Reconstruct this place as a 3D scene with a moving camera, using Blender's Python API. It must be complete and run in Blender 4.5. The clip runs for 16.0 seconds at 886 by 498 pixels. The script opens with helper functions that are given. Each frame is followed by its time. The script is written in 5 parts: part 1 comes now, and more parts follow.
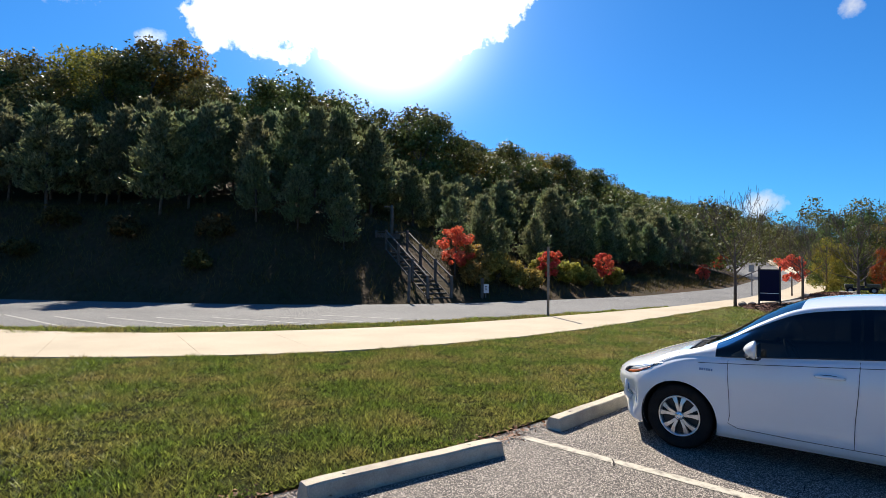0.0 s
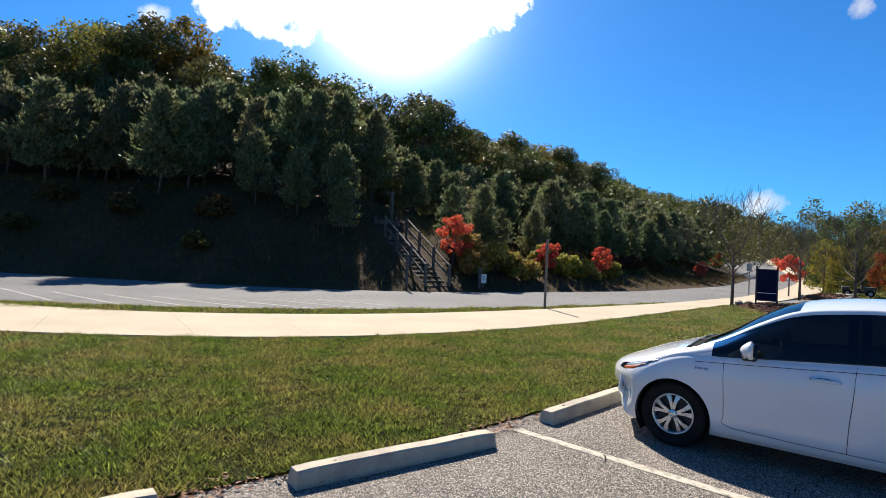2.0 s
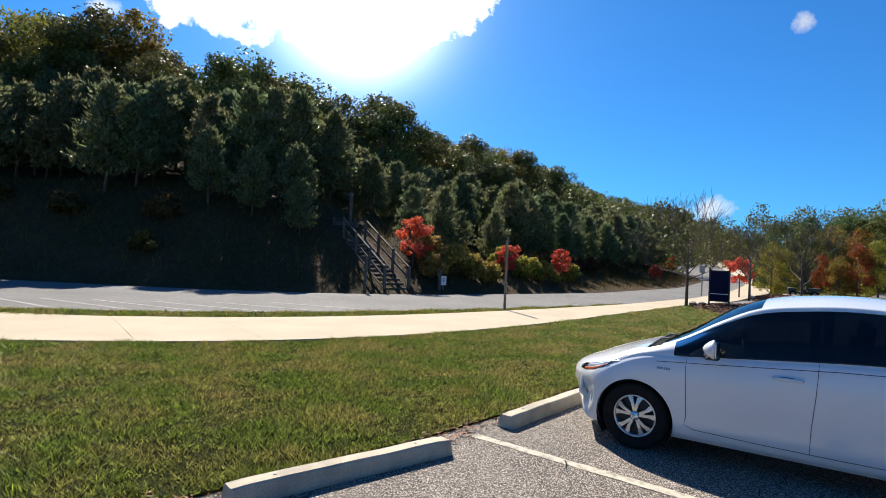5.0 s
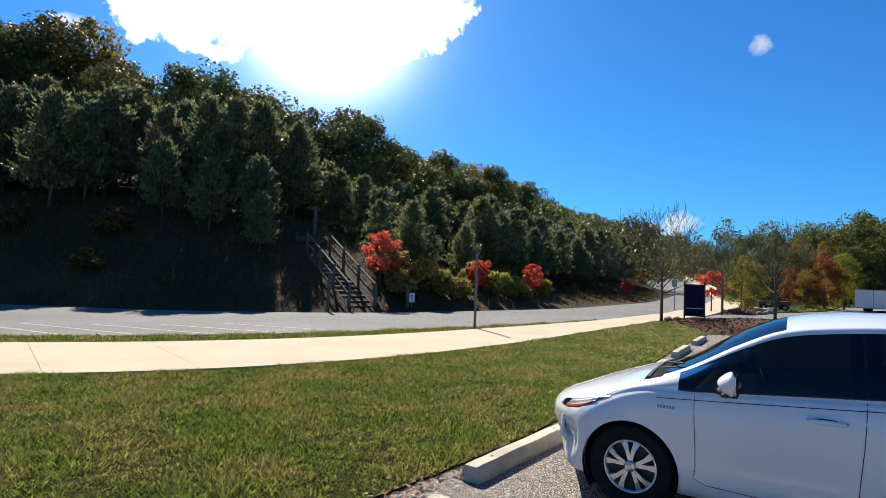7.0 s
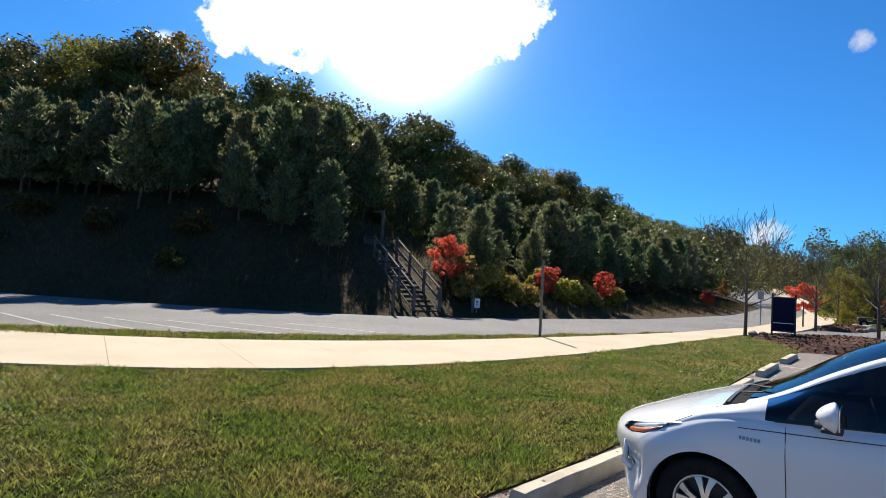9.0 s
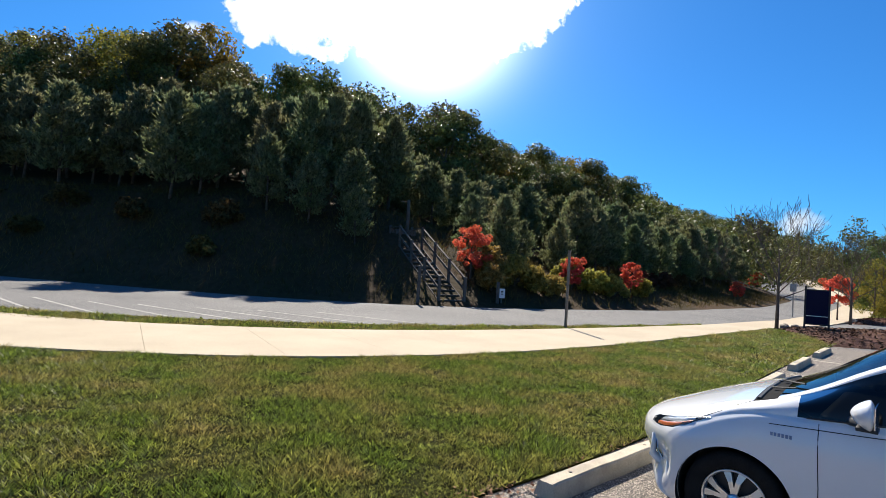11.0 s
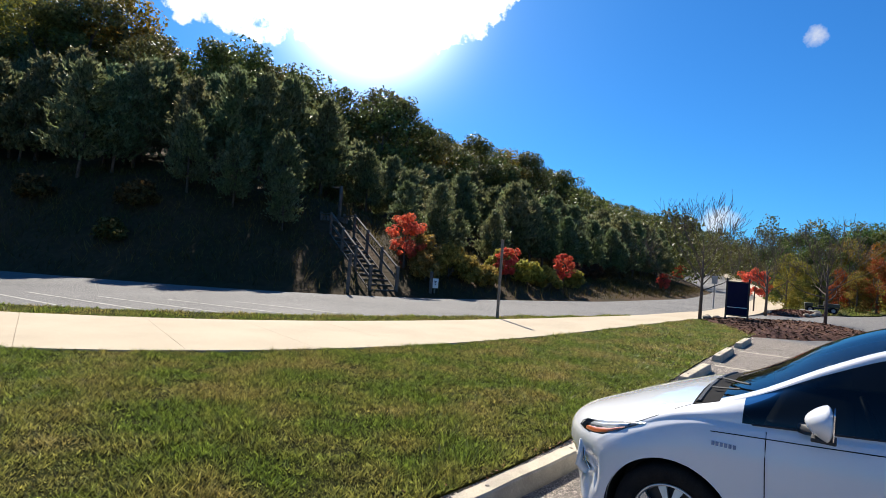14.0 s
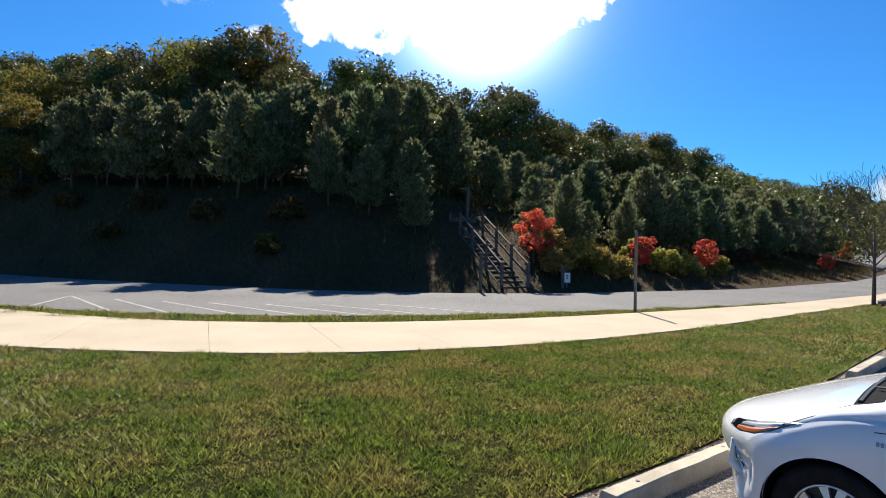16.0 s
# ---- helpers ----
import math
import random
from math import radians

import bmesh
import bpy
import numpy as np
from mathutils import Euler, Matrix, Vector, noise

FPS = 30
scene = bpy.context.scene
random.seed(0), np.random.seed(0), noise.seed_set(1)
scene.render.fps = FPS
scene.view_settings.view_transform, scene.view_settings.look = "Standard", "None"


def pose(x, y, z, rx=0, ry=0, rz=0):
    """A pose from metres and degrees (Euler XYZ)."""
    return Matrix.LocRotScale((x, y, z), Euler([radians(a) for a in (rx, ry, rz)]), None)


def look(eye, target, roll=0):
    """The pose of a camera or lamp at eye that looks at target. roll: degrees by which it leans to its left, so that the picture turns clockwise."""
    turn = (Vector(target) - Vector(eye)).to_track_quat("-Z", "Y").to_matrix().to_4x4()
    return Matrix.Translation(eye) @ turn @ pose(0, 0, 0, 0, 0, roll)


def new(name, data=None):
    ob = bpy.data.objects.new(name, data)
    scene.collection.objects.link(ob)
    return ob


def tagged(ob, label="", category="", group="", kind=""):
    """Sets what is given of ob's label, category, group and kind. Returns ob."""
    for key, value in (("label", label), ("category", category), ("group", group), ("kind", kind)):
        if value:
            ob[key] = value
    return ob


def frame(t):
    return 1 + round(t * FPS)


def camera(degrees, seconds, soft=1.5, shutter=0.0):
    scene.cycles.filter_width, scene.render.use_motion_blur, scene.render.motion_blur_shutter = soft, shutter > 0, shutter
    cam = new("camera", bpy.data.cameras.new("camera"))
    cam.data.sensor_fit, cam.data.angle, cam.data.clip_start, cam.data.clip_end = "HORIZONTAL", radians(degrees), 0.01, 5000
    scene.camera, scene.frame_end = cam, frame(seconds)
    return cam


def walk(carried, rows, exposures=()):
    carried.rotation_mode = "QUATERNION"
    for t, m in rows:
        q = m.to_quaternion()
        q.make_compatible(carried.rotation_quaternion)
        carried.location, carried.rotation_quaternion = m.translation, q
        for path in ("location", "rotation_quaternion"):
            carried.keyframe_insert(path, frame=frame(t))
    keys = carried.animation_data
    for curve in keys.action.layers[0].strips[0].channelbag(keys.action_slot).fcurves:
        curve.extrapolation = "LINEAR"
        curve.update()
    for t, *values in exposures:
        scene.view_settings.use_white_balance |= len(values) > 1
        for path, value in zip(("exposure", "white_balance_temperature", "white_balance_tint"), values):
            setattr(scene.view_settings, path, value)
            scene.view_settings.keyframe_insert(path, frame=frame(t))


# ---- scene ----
# camera and walk
cam = camera(76.2, 16.0, soft=0.8)
walk(cam, [
    (0.0, pose(-1.461, -3.728, 1.689, 91.612, -0.502, -37.435)),
    (0.5, pose(-1.437, -3.688, 1.692, 90.796, -2.979, -38.009)),
    (1.0, pose(-1.427, -3.666, 1.681, 90.296, -3.407, -39.694)),
    (1.5, pose(-1.434, -3.619, 1.682, 89.263, -3.756, -41.357)),
    (2.0, pose(-1.437, -3.693, 1.701, 90.429, -2.497, -37.593)),
    (2.5, pose(-1.434, -3.676, 1.697, 90.165, -2.977, -39.187)),
    (3.0, pose(-1.427, -3.645, 1.690, 89.626, -3.043, -40.415)),
    (3.5, pose(-1.426, -3.609, 1.685, 89.138, -3.413, -41.371)),
    (6.0, pose(-0.791, -3.176, 1.617, 92.425, -1.682, -42.001)),
    (6.5, pose(-0.543, -2.930, 1.613, 92.700, -2.751, -44.816)),
    (7.0, pose(-0.356, -2.837, 1.623, 92.693, -2.024, -44.355)),
    (7.5, pose(-0.055, -2.709, 1.581, 91.959, -2.671, -43.613)),
    (8.0, pose(0.046, -2.591, 1.584, 91.661, -4.489, -43.074)),
    (8.5, pose(0.043, -2.651, 1.598, 93.000, -2.934, -38.976)),
    (11.0, pose(-0.009, -2.669, 1.628, 91.717, -3.611, -34.831)),
    (11.5, pose(-0.065, -2.713, 1.661, 91.514, -1.323, -33.016)),
    (12.0, pose(0.063, -2.608, 1.599, 92.058, -4.833, -39.301)),
    (12.5, pose(0.166, -2.523, 1.557, 93.827, -8.978, -43.546)),
    (13.0, pose(0.178, -2.530, 1.585, 91.836, -6.964, -38.513)),
    (13.5, pose(0.345, -2.499, 1.606, 91.694, -2.346, -36.830)),
    (14.0, pose(0.572, -2.279, 1.581, 91.192, -4.302, -41.118)),
    (14.5, pose(0.437, -2.367, 1.634, 91.996, -3.782, -35.474)),
    (15.0, pose(0.345, -2.527, 1.683, 91.633, -0.955, -25.591)),
    (15.5, pose(0.312, -2.515, 1.705, 89.818, -0.502, -25.142)),
    (16.0, pose(0.297, -2.495, 1.695, 90.044, -1.060, -28.227)),
], exposures=[(0.0, 0.97), (16.0, 0.97)])

# ---- light ----
SUN_AZ, SUN_EL = 27.0, 41.0          # degrees clockwise from +Y, above the horizon
az, el = radians(SUN_AZ), radians(SUN_EL)
SUN = Vector((math.sin(az) * math.cos(el), math.cos(az) * math.cos(el), math.sin(el)))
lamp = bpy.data.lights.new("sun", "SUN")
lamp.energy, lamp.angle, lamp.color = 5.0, radians(0.6), (1.0, 0.93, 0.82)
sun = new("sun", lamp)
sun.matrix_world = look(SUN * 200, (0, 0, 0))

world = bpy.data.worlds.new("world")
scene.world = world
world.use_nodes = True
wt = world.node_tree
wt.nodes.clear()


def wmath(op, a, b=None, clamp=False):
    n = wt.nodes.new("ShaderNodeMath")
    n.operation, n.use_clamp = op, clamp
    for i, v in enumerate((a, b)):
        if v is None:
            continue
        if isinstance(v, (int, float)):
            n.inputs[i].default_value = v
        else:
            wt.links.new(v, n.inputs[i])
    return n.outputs[0]


sky = wt.nodes.new("ShaderNodeTexSky")
sky.sky_type = "NISHITA"
sky.sun_disc, sky.sun_elevation, sky.sun_rotation = False, el, az
sky.air_density, sky.dust_density, sky.ozone_density = 1.0, 0.35, 3.0
coord = wt.nodes.new("ShaderNodeTexCoord")


def wdot(direction):
    n = wt.nodes.new("ShaderNodeVectorMath")
    n.operation = "DOT_PRODUCT"
    wt.links.new(coord.outputs["Generated"], n.inputs[0])
    n.inputs[1].default_value = direction
    return n.outputs["Value"]


def heading(a, e):
    a, e = radians(a), radians(e)
    return Vector((math.sin(a) * math.cos(e), math.cos(a) * math.cos(e), math.sin(e)))


puff = wt.nodes.new("ShaderNodeTexNoise")
puff.inputs["Scale"].default_value, puff.inputs["Detail"].default_value, puff.inputs["Roughness"].default_value = 16.0, 8.0, 0.62
wt.links.new(coord.outputs["Generated"], puff.inputs["Vector"])
ruffle = wmath("SUBTRACT", puff.outputs["Fac"], 0.5)


def cloud(a, e, half_w, half_h, lean, rough, soft, square=2.0):
    """A cloud's cover, 0 to 1: an oval round a heading, degrees wide and high, with a ruffled rim."""
    c = heading(a, e)
    side = Vector((math.cos(radians(a)), -math.sin(radians(a)), 0))
    up = side.cross(c)
    s2 = (side * math.cos(radians(lean)) + up * math.sin(radians(lean))) / math.sin(radians(half_w))
    u2 = (up * math.cos(radians(lean)) - side * math.sin(radians(lean))) / math.sin(radians(half_h))
    r = wmath("ADD", wmath("POWER", wmath("ABSOLUTE", wdot(s2)), square), wmath("POWER", wmath("ABSOLUTE", wdot(u2)), square))
    edge = wmath("ADD", wmath("SUBTRACT", 1.0, r), wmath("MULTIPLY", ruffle, rough))
    front = wmath("GREATER_THAN", wdot(c), 0.3)
    return wmath("MULTIPLY", wmath("MULTIPLY", edge, 1.0 / soft, True), front)


cover = cloud(27.8, 30.7, 16.4, 11.0, 1.5, 2.3, 0.22, 3.2)
for a, e, w, h in ((9.8, 19.7, 1.3, 0.8), (3.2, 22.1, 2.6, 1.5), (73.6, 20.7, 0.8, 0.8), (66.0, 5.4, 3.0, 1.0)):
    cover = wmath("MAXIMUM", cover, wmath("MULTIPLY", cloud(a, e, w, h, 10.0, 8.0, 2.2), 0.8))
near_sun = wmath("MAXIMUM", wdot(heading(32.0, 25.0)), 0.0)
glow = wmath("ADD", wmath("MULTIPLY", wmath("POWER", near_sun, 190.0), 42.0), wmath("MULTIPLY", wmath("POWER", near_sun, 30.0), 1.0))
cloud_light = wmath("ADD", 8.0, wmath("MULTIPLY", wmath("POWER", near_sun, 12.0), 12.0))
mix = wt.nodes.new("ShaderNodeMix")
mix.data_type = "RGBA"
wt.links.new(cover, mix.inputs[0])
tint = wt.nodes.new("ShaderNodeMix")
tint.data_type, tint.blend_type = "RGBA", "MULTIPLY"
tint.inputs[0].default_value = 1.0
tint.inputs[7].default_value = (0.22, 0.72, 1.24, 1)
wt.links.new(sky.outputs[0], tint.inputs[6])
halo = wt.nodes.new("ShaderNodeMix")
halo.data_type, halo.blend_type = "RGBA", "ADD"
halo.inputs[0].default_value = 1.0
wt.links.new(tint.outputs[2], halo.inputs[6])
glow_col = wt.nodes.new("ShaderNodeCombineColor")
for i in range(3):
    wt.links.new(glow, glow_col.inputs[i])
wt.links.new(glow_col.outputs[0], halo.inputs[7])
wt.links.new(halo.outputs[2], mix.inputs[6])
cl_col = wt.nodes.new("ShaderNodeCombineColor")
for i in range(3):
    wt.links.new(cloud_light, cl_col.inputs[i])
wt.links.new(cl_col.outputs[0], mix.inputs[7])
bg = wt.nodes.new("ShaderNodeBackground")
bg.inputs["Strength"].default_value = 0.055
out = wt.nodes.new("ShaderNodeOutputWorld")
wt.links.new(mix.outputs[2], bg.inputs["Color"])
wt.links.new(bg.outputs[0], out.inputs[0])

# ---- materials ----
def material(name, base, rough=0.8, metal=0.0, second=None, scale=4.0, fine=60.0, bump=0.2, spread=0.0, coat=0.0, contrast=(0.35, 0.65), trans=0.0, specks=None, bump_dist=0.01, hue=0.05, grit=0.28, shine=None):
    """A procedural surface: two colours mixed by a broad noise, a fine grain, a relief, and an optional change from piece to piece."""
    m = bpy.data.materials.new(name)
    m.use_nodes = True
    nt = m.node_tree
    b = nt.nodes["Principled BSDF"]
    tc = nt.nodes.new("ShaderNodeTexCoord")
    second = second or tuple(c * 0.7 for c in base)

    def noise_node(s, detail):
        n = nt.nodes.new("ShaderNodeTexNoise")
        n.inputs["Scale"].default_value, n.inputs["Detail"].default_value = s, detail
        nt.links.new(tc.outputs["Object"], n.inputs["Vector"])
        return n

    broad, grain = noise_node(scale, 6), noise_node(fine, 4)
    ramp = nt.nodes.new("ShaderNodeMapRange")
    ramp.inputs["From Min"].default_value, ramp.inputs["From Max"].default_value = contrast
    nt.links.new(broad.outputs["Fac"], ramp.inputs["Value"])
    mx = nt.nodes.new("ShaderNodeMix")
    mx.data_type = "RGBA"
    mx.inputs[6].default_value, mx.inputs[7].default_value = (*base, 1), (*second, 1)
    nt.links.new(ramp.outputs[0], mx.inputs[0])
    col = mx.outputs[2]
    hs = nt.nodes.new("ShaderNodeHueSaturation")
    val = nt.nodes.new("ShaderNodeMapRange")
    val.inputs["From Min"].default_value, val.inputs["From Max"].default_value = 0.25, 0.75
    val.inputs["To Min"].default_value, val.inputs["To Max"].default_value = 1 - grit, 1 + grit
    nt.links.new(grain.outputs["Fac"], val.inputs["Value"])
    nt.links.new(col, hs.inputs["Color"])
    nt.links.new(val.outputs[0], hs.inputs["Value"])
    col = hs.outputs[0]
    if spread:
        h2 = nt.nodes.new("ShaderNodeHueSaturation")
        info, geo = nt.nodes.new("ShaderNodeObjectInfo"), nt.nodes.new("ShaderNodeNewGeometry")
        a = nt.nodes.new("ShaderNodeMapRange")
        a.inputs["To Min"].default_value, a.inputs["To Max"].default_value = 0.5 - spread * hue, 0.5 + spread * hue
        nt.links.new(info.outputs["Random"], a.inputs["Value"])
        c = nt.nodes.new("ShaderNodeMapRange")
        c.inputs["To Min"].default_value, c.inputs["To Max"].default_value = 1 - 0.55 * spread, 1 + 0.55 * spread
        nt.links.new(geo.outputs["Random Per Island"], c.inputs["Value"])
        nt.links.new(a.outputs[0], h2.inputs["Hue"])
        nt.links.new(c.outputs[0], h2.inputs["Value"])
        nt.links.new(col, h2.inputs["Color"])
        col = h2.outputs[0]
    if specks:
        v = nt.nodes.new("ShaderNodeTexVoronoi")
        v.inputs["Scale"].default_value = specks[0]
        nt.links.new(tc.outputs["Object"], v.inputs["Vector"])
        sp = nt.nodes.new("ShaderNodeSeparateColor")
        nt.links.new(v.outputs["Color"], sp.inputs[0])
        mr = nt.nodes.new("ShaderNodeMapRange")
        mr.inputs["From Min"].default_value, mr.inputs["From Max"].default_value = specks[2], 1.0
        nt.links.new(sp.outputs[0], mr.inputs["Value"])
        m3 = nt.nodes.new("ShaderNodeMix")
        m3.data_type = "RGBA"
        m3.inputs[7].default_value = (*specks[1], 1)
        nt.links.new(mr.outputs[0], m3.inputs[0])
        nt.links.new(col, m3.inputs[6])
        col = m3.outputs[2]
    nt.links.new(col, b.inputs["Base Color"])
    b.inputs["Roughness"].default_value, b.inputs["Metallic"].default_value = rough, metal
    b.inputs["Specular IOR Level"].default_value = shine if shine is not None else (0.12 if trans or rough >= 0.85 else 0.5)
    b.inputs["Coat Weight"].default_value = coat
    if bump:
        bp = nt.nodes.new("ShaderNodeBump")
        bp.inputs["Strength"].default_value, bp.inputs["Distance"].default_value = bump, bump_dist
        nt.links.new(grain.outputs["Fac"], bp.inputs["Height"])
        nt.links.new(bp.outputs[0], b.inputs["Normal"])
    if trans:
        tr = nt.nodes.new("ShaderNodeBsdfTranslucent")
        nt.links.new(col, tr.inputs["Color"])
        ms = nt.nodes.new("ShaderNodeMixShader")
        ms.inputs[0].default_value = trans
        nt.links.new(b.outputs[0], ms.inputs[1])
        nt.links.new(tr.outputs[0], ms.inputs[2])
        nt.links.new(ms.outputs[0], nt.nodes["Material Output"].inputs[0])
    return m


M = {}
M["asphalt"] = material("asphalt", (0.088, 0.077, 0.068), 0.85, second=(0.056, 0.05, 0.045), scale=1.2, fine=260, bump=0.8, specks=(155, (0.6, 0.52, 0.44), 0.53), grit=0.6, bump_dist=0.006)
M["road"] = material("road_asphalt", (0.15, 0.145, 0.14), 0.85, second=(0.11, 0.107, 0.105), scale=0.35, fine=90, bump=0.5, specks=(70, (0.3, 0.29, 0.27), 0.7))
M["concrete"] = material("concrete", (0.47, 0.395, 0.29), 0.9, second=(0.42, 0.35, 0.255), scale=0.8, grit=0.12, fine=70, bump=0.25)
M["stop"] = material("precast_concrete", (0.52, 0.46, 0.35), 0.9, second=(0.38, 0.33, 0.26), scale=5, fine=120, bump=0.5)
M["faded"] = material("faded_road_paint", (0.44, 0.42, 0.38), 0.85, second=(0.26, 0.25, 0.23), scale=5, fine=90, bump=0.3)
M["paint"] = material("road_paint", (0.5, 0.45, 0.36), 0.85, second=(0.2, 0.18, 0.155), scale=16, fine=190, bump=0.4, contrast=(0.48, 0.72))
# soil, with the shade between grass blades put into its near-black colour
M["shaded_soil"] = material("shaded_soil", (0.026, 0.026, 0.008), 0.95, second=(0.016, 0.02, 0.005), scale=1.1, fine=40, bump=0.6, shine=0.02)
M["grass"] = material("grass_blade", (0.14, 0.184, 0.027), 0.5, second=(0.32, 0.235, 0.08), scale=1.3, fine=24, bump=0, spread=1.8, trans=0.42, contrast=(0.4, 0.77), hue=0.0, grit=0.9, shine=0.3)
M["lime"] = material("sunny_leaf", (0.12, 0.14, 0.035), 0.6, second=(0.08, 0.11, 0.03), scale=0.4, fine=4, bump=0, spread=0.9, trans=0.36)
M["forest"] = material("forest_floor", (0.075, 0.042, 0.02), 0.95, second=(0.045, 0.032, 0.013), scale=0.35, fine=4, bump=0.6, bump_dist=0.1)
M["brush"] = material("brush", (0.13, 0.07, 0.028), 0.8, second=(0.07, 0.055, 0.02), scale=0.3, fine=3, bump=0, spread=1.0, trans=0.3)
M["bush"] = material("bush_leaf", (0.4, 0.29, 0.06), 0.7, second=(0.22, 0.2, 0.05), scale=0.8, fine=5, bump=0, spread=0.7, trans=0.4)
M["pine"] = material("pine_needle", (0.15, 0.175, 0.07), 0.45, second=(0.18, 0.19, 0.105), scale=0.5, fine=6, bump=0, spread=0.9, trans=0.42)
M["oak"] = material("oak_leaf", (0.14, 0.135, 0.04), 0.5, second=(0.105, 0.13, 0.038), scale=0.3, fine=4, bump=0, spread=0.9, trans=0.24)
M["gold"] = material("gold_leaf", (0.28, 0.2, 0.035), 0.6, second=(0.17, 0.165, 0.03), scale=0.4, fine=4, bump=0, spread=0.7, trans=0.45)
M["rust"] = material("rust_leaf", (0.3, 0.09, 0.02), 0.6, second=(0.16, 0.11, 0.02), scale=0.5, fine=4, bump=0, spread=0.6, trans=0.45)
M["red"] = material("red_leaf", (0.7, 0.13, 0.09), 0.6, second=(0.62, 0.16, 0.06), scale=1.5, fine=6, bump=0, spread=0.35, trans=0.5, hue=0.02)
M["bark"] = material("bark", (0.14, 0.115, 0.095), 0.9, second=(0.08, 0.065, 0.055), scale=8, fine=50, bump=0.7)
M["timber"] = material("weathered_timber", (0.15, 0.13, 0.11), 0.85, second=(0.09, 0.075, 0.065), scale=3, fine=60, bump=0.5)
M["mulch"] = material("mulch", (0.11, 0.05, 0.035), 0.95, second=(0.06, 0.03, 0.022), scale=3, fine=45, bump=1.0, bump_dist=0.04, specks=(24, (0.2, 0.11, 0.08), 0.7))
M["chip"] = material("bark_chip", (0.16, 0.075, 0.05), 0.95, second=(0.08, 0.04, 0.03), scale=3, fine=30, bump=0.4, spread=0.6)
M["stone"] = material("boulder", (0.33, 0.29, 0.23), 0.9, second=(0.2, 0.18, 0.15), scale=4, fine=30, bump=0.6)
M["dead_leaf"] = material("dead_leaf", (0.32, 0.16, 0.07), 0.8, second=(0.2, 0.09, 0.04), scale=8, fine=30, bump=0.2, spread=0.8)
M["white_paint"] = material("white_car_paint", (0.72, 0.73, 0.745), 0.24, second=(0.7, 0.71, 0.725), scale=2, fine=300, bump=0, coat=1.0, grit=0.03)
M["cowl"] = material("cowl_plastic", (0.008, 0.008, 0.009), 0.8, second=(0.006, 0.006, 0.007), scale=9, fine=90, bump=0.1, shine=0.05)
M["black"] = material("black_plastic", (0.018, 0.018, 0.02), 0.55, second=(0.012, 0.012, 0.014), scale=9, fine=90, bump=0.15)
M["seam"] = material("dark_gap", (0.015, 0.015, 0.017), 0.9, scale=9, fine=90, bump=0)
M["rubber"] = material("tyre_rubber", (0.012, 0.012, 0.0125), 0.9, second=(0.018, 0.0175, 0.017), scale=12, fine=120, bump=0.3)
M["alloy"] = material("silver_alloy", (0.62, 0.63, 0.65), 0.3, 0.85, second=(0.55, 0.56, 0.58), scale=5, fine=60, bump=0.03, grit=0.03)
M["chrome"] = material("chrome", (0.8, 0.81, 0.83), 0.12, 1.0, second=(0.75, 0.76, 0.78), scale=5, fine=60, bump=0.02, grit=0.03)
M["amber"] = material("amber_reflector", (0.5, 0.13, 0.04), 0.25, second=(0.4, 0.1, 0.03), scale=9, fine=80, bump=0.1, coat=1.0, grit=0.03)
M["lamp_dark"] = material("lamp_housing", (0.06, 0.065, 0.07), 0.2, 0.4, scale=9, fine=80, bump=0.1, coat=1.0, grit=0.03)
M["lamp_clear"] = material("lamp_lens", (0.7, 0.72, 0.74), 0.12, 0.3, scale=9, fine=80, bump=0.1, coat=1.0, grit=0.03)
M["badge"] = material("badge_blue", (0.18, 0.25, 0.42), 0.3, 0.5, scale=9, fine=80, bump=0, grit=0.03)
M["navy"] = material("navy_sign_panel", (0.01, 0.011, 0.04), 0.85, second=(0.01, 0.012, 0.035), scale=2, fine=60, bump=0.05)
M["white"] = material("white_sheet", (0.8, 0.8, 0.78), 0.6, second=(0.74, 0.74, 0.72), scale=3, fine=60, bump=0.05, grit=0.03)
M["steel"] = material("galvanised_steel", (0.42, 0.42, 0.4), 0.5, 0.6, second=(0.32, 0.31, 0.3), scale=6, fine=60, bump=0.1)
M["post"] = material("brown_steel_post", (0.2, 0.17, 0.13), 0.6, 0.2, second=(0.14, 0.12, 0.1), scale=6, fine=60, bump=0.1)
M["olive"] = material("olive_paint", (0.05, 0.055, 0.03), 0.5, scale=5, fine=60, bump=0.1)
M["seat"] = material("seat_cloth", (0.03, 0.03, 0.033), 0.9, scale=20, fine=200, bump=0.3)


def glass_material(name, tint_col, clear):
    m = bpy.data.materials.new(name)
    m.use_nodes = True
    nt = m.node_tree
    tr, gl, ms, fr = (nt.nodes.new(k) for k in ("ShaderNodeBsdfTransparent", "ShaderNodeBsdfGlossy", "ShaderNodeMixShader", "ShaderNodeFresnel"))
    tr.inputs["Color"].default_value = (*[c * clear for c in tint_col], 1)
    gl.inputs["Roughness"].default_value = 0.02
    fr.inputs["IOR"].default_value = 1.5
    nt.links.new(fr.outputs[0], ms.inputs[0])
    nt.links.new(tr.outputs[0], ms.inputs[1])
    nt.links.new(gl.outputs[0], ms.inputs[2])
    nt.links.new(ms.outputs[0], nt.nodes["Material Output"].inputs[0])
    return m


M["tinted"] = glass_material("tinted_glass", (0.8, 0.9, 0.95), 0.09)
M["windscreen"] = glass_material("windscreen_glass", (0.85, 0.95, 0.95), 0.3)


# ---- mesh helpers ----
def thing(name, label, category, group="", kind="", at=None):
    ob = new(name)
    if at is not None:
        ob.matrix_basis = at
    ob.empty_display_size = 0.1
    return tagged(ob, label, category, group, kind)


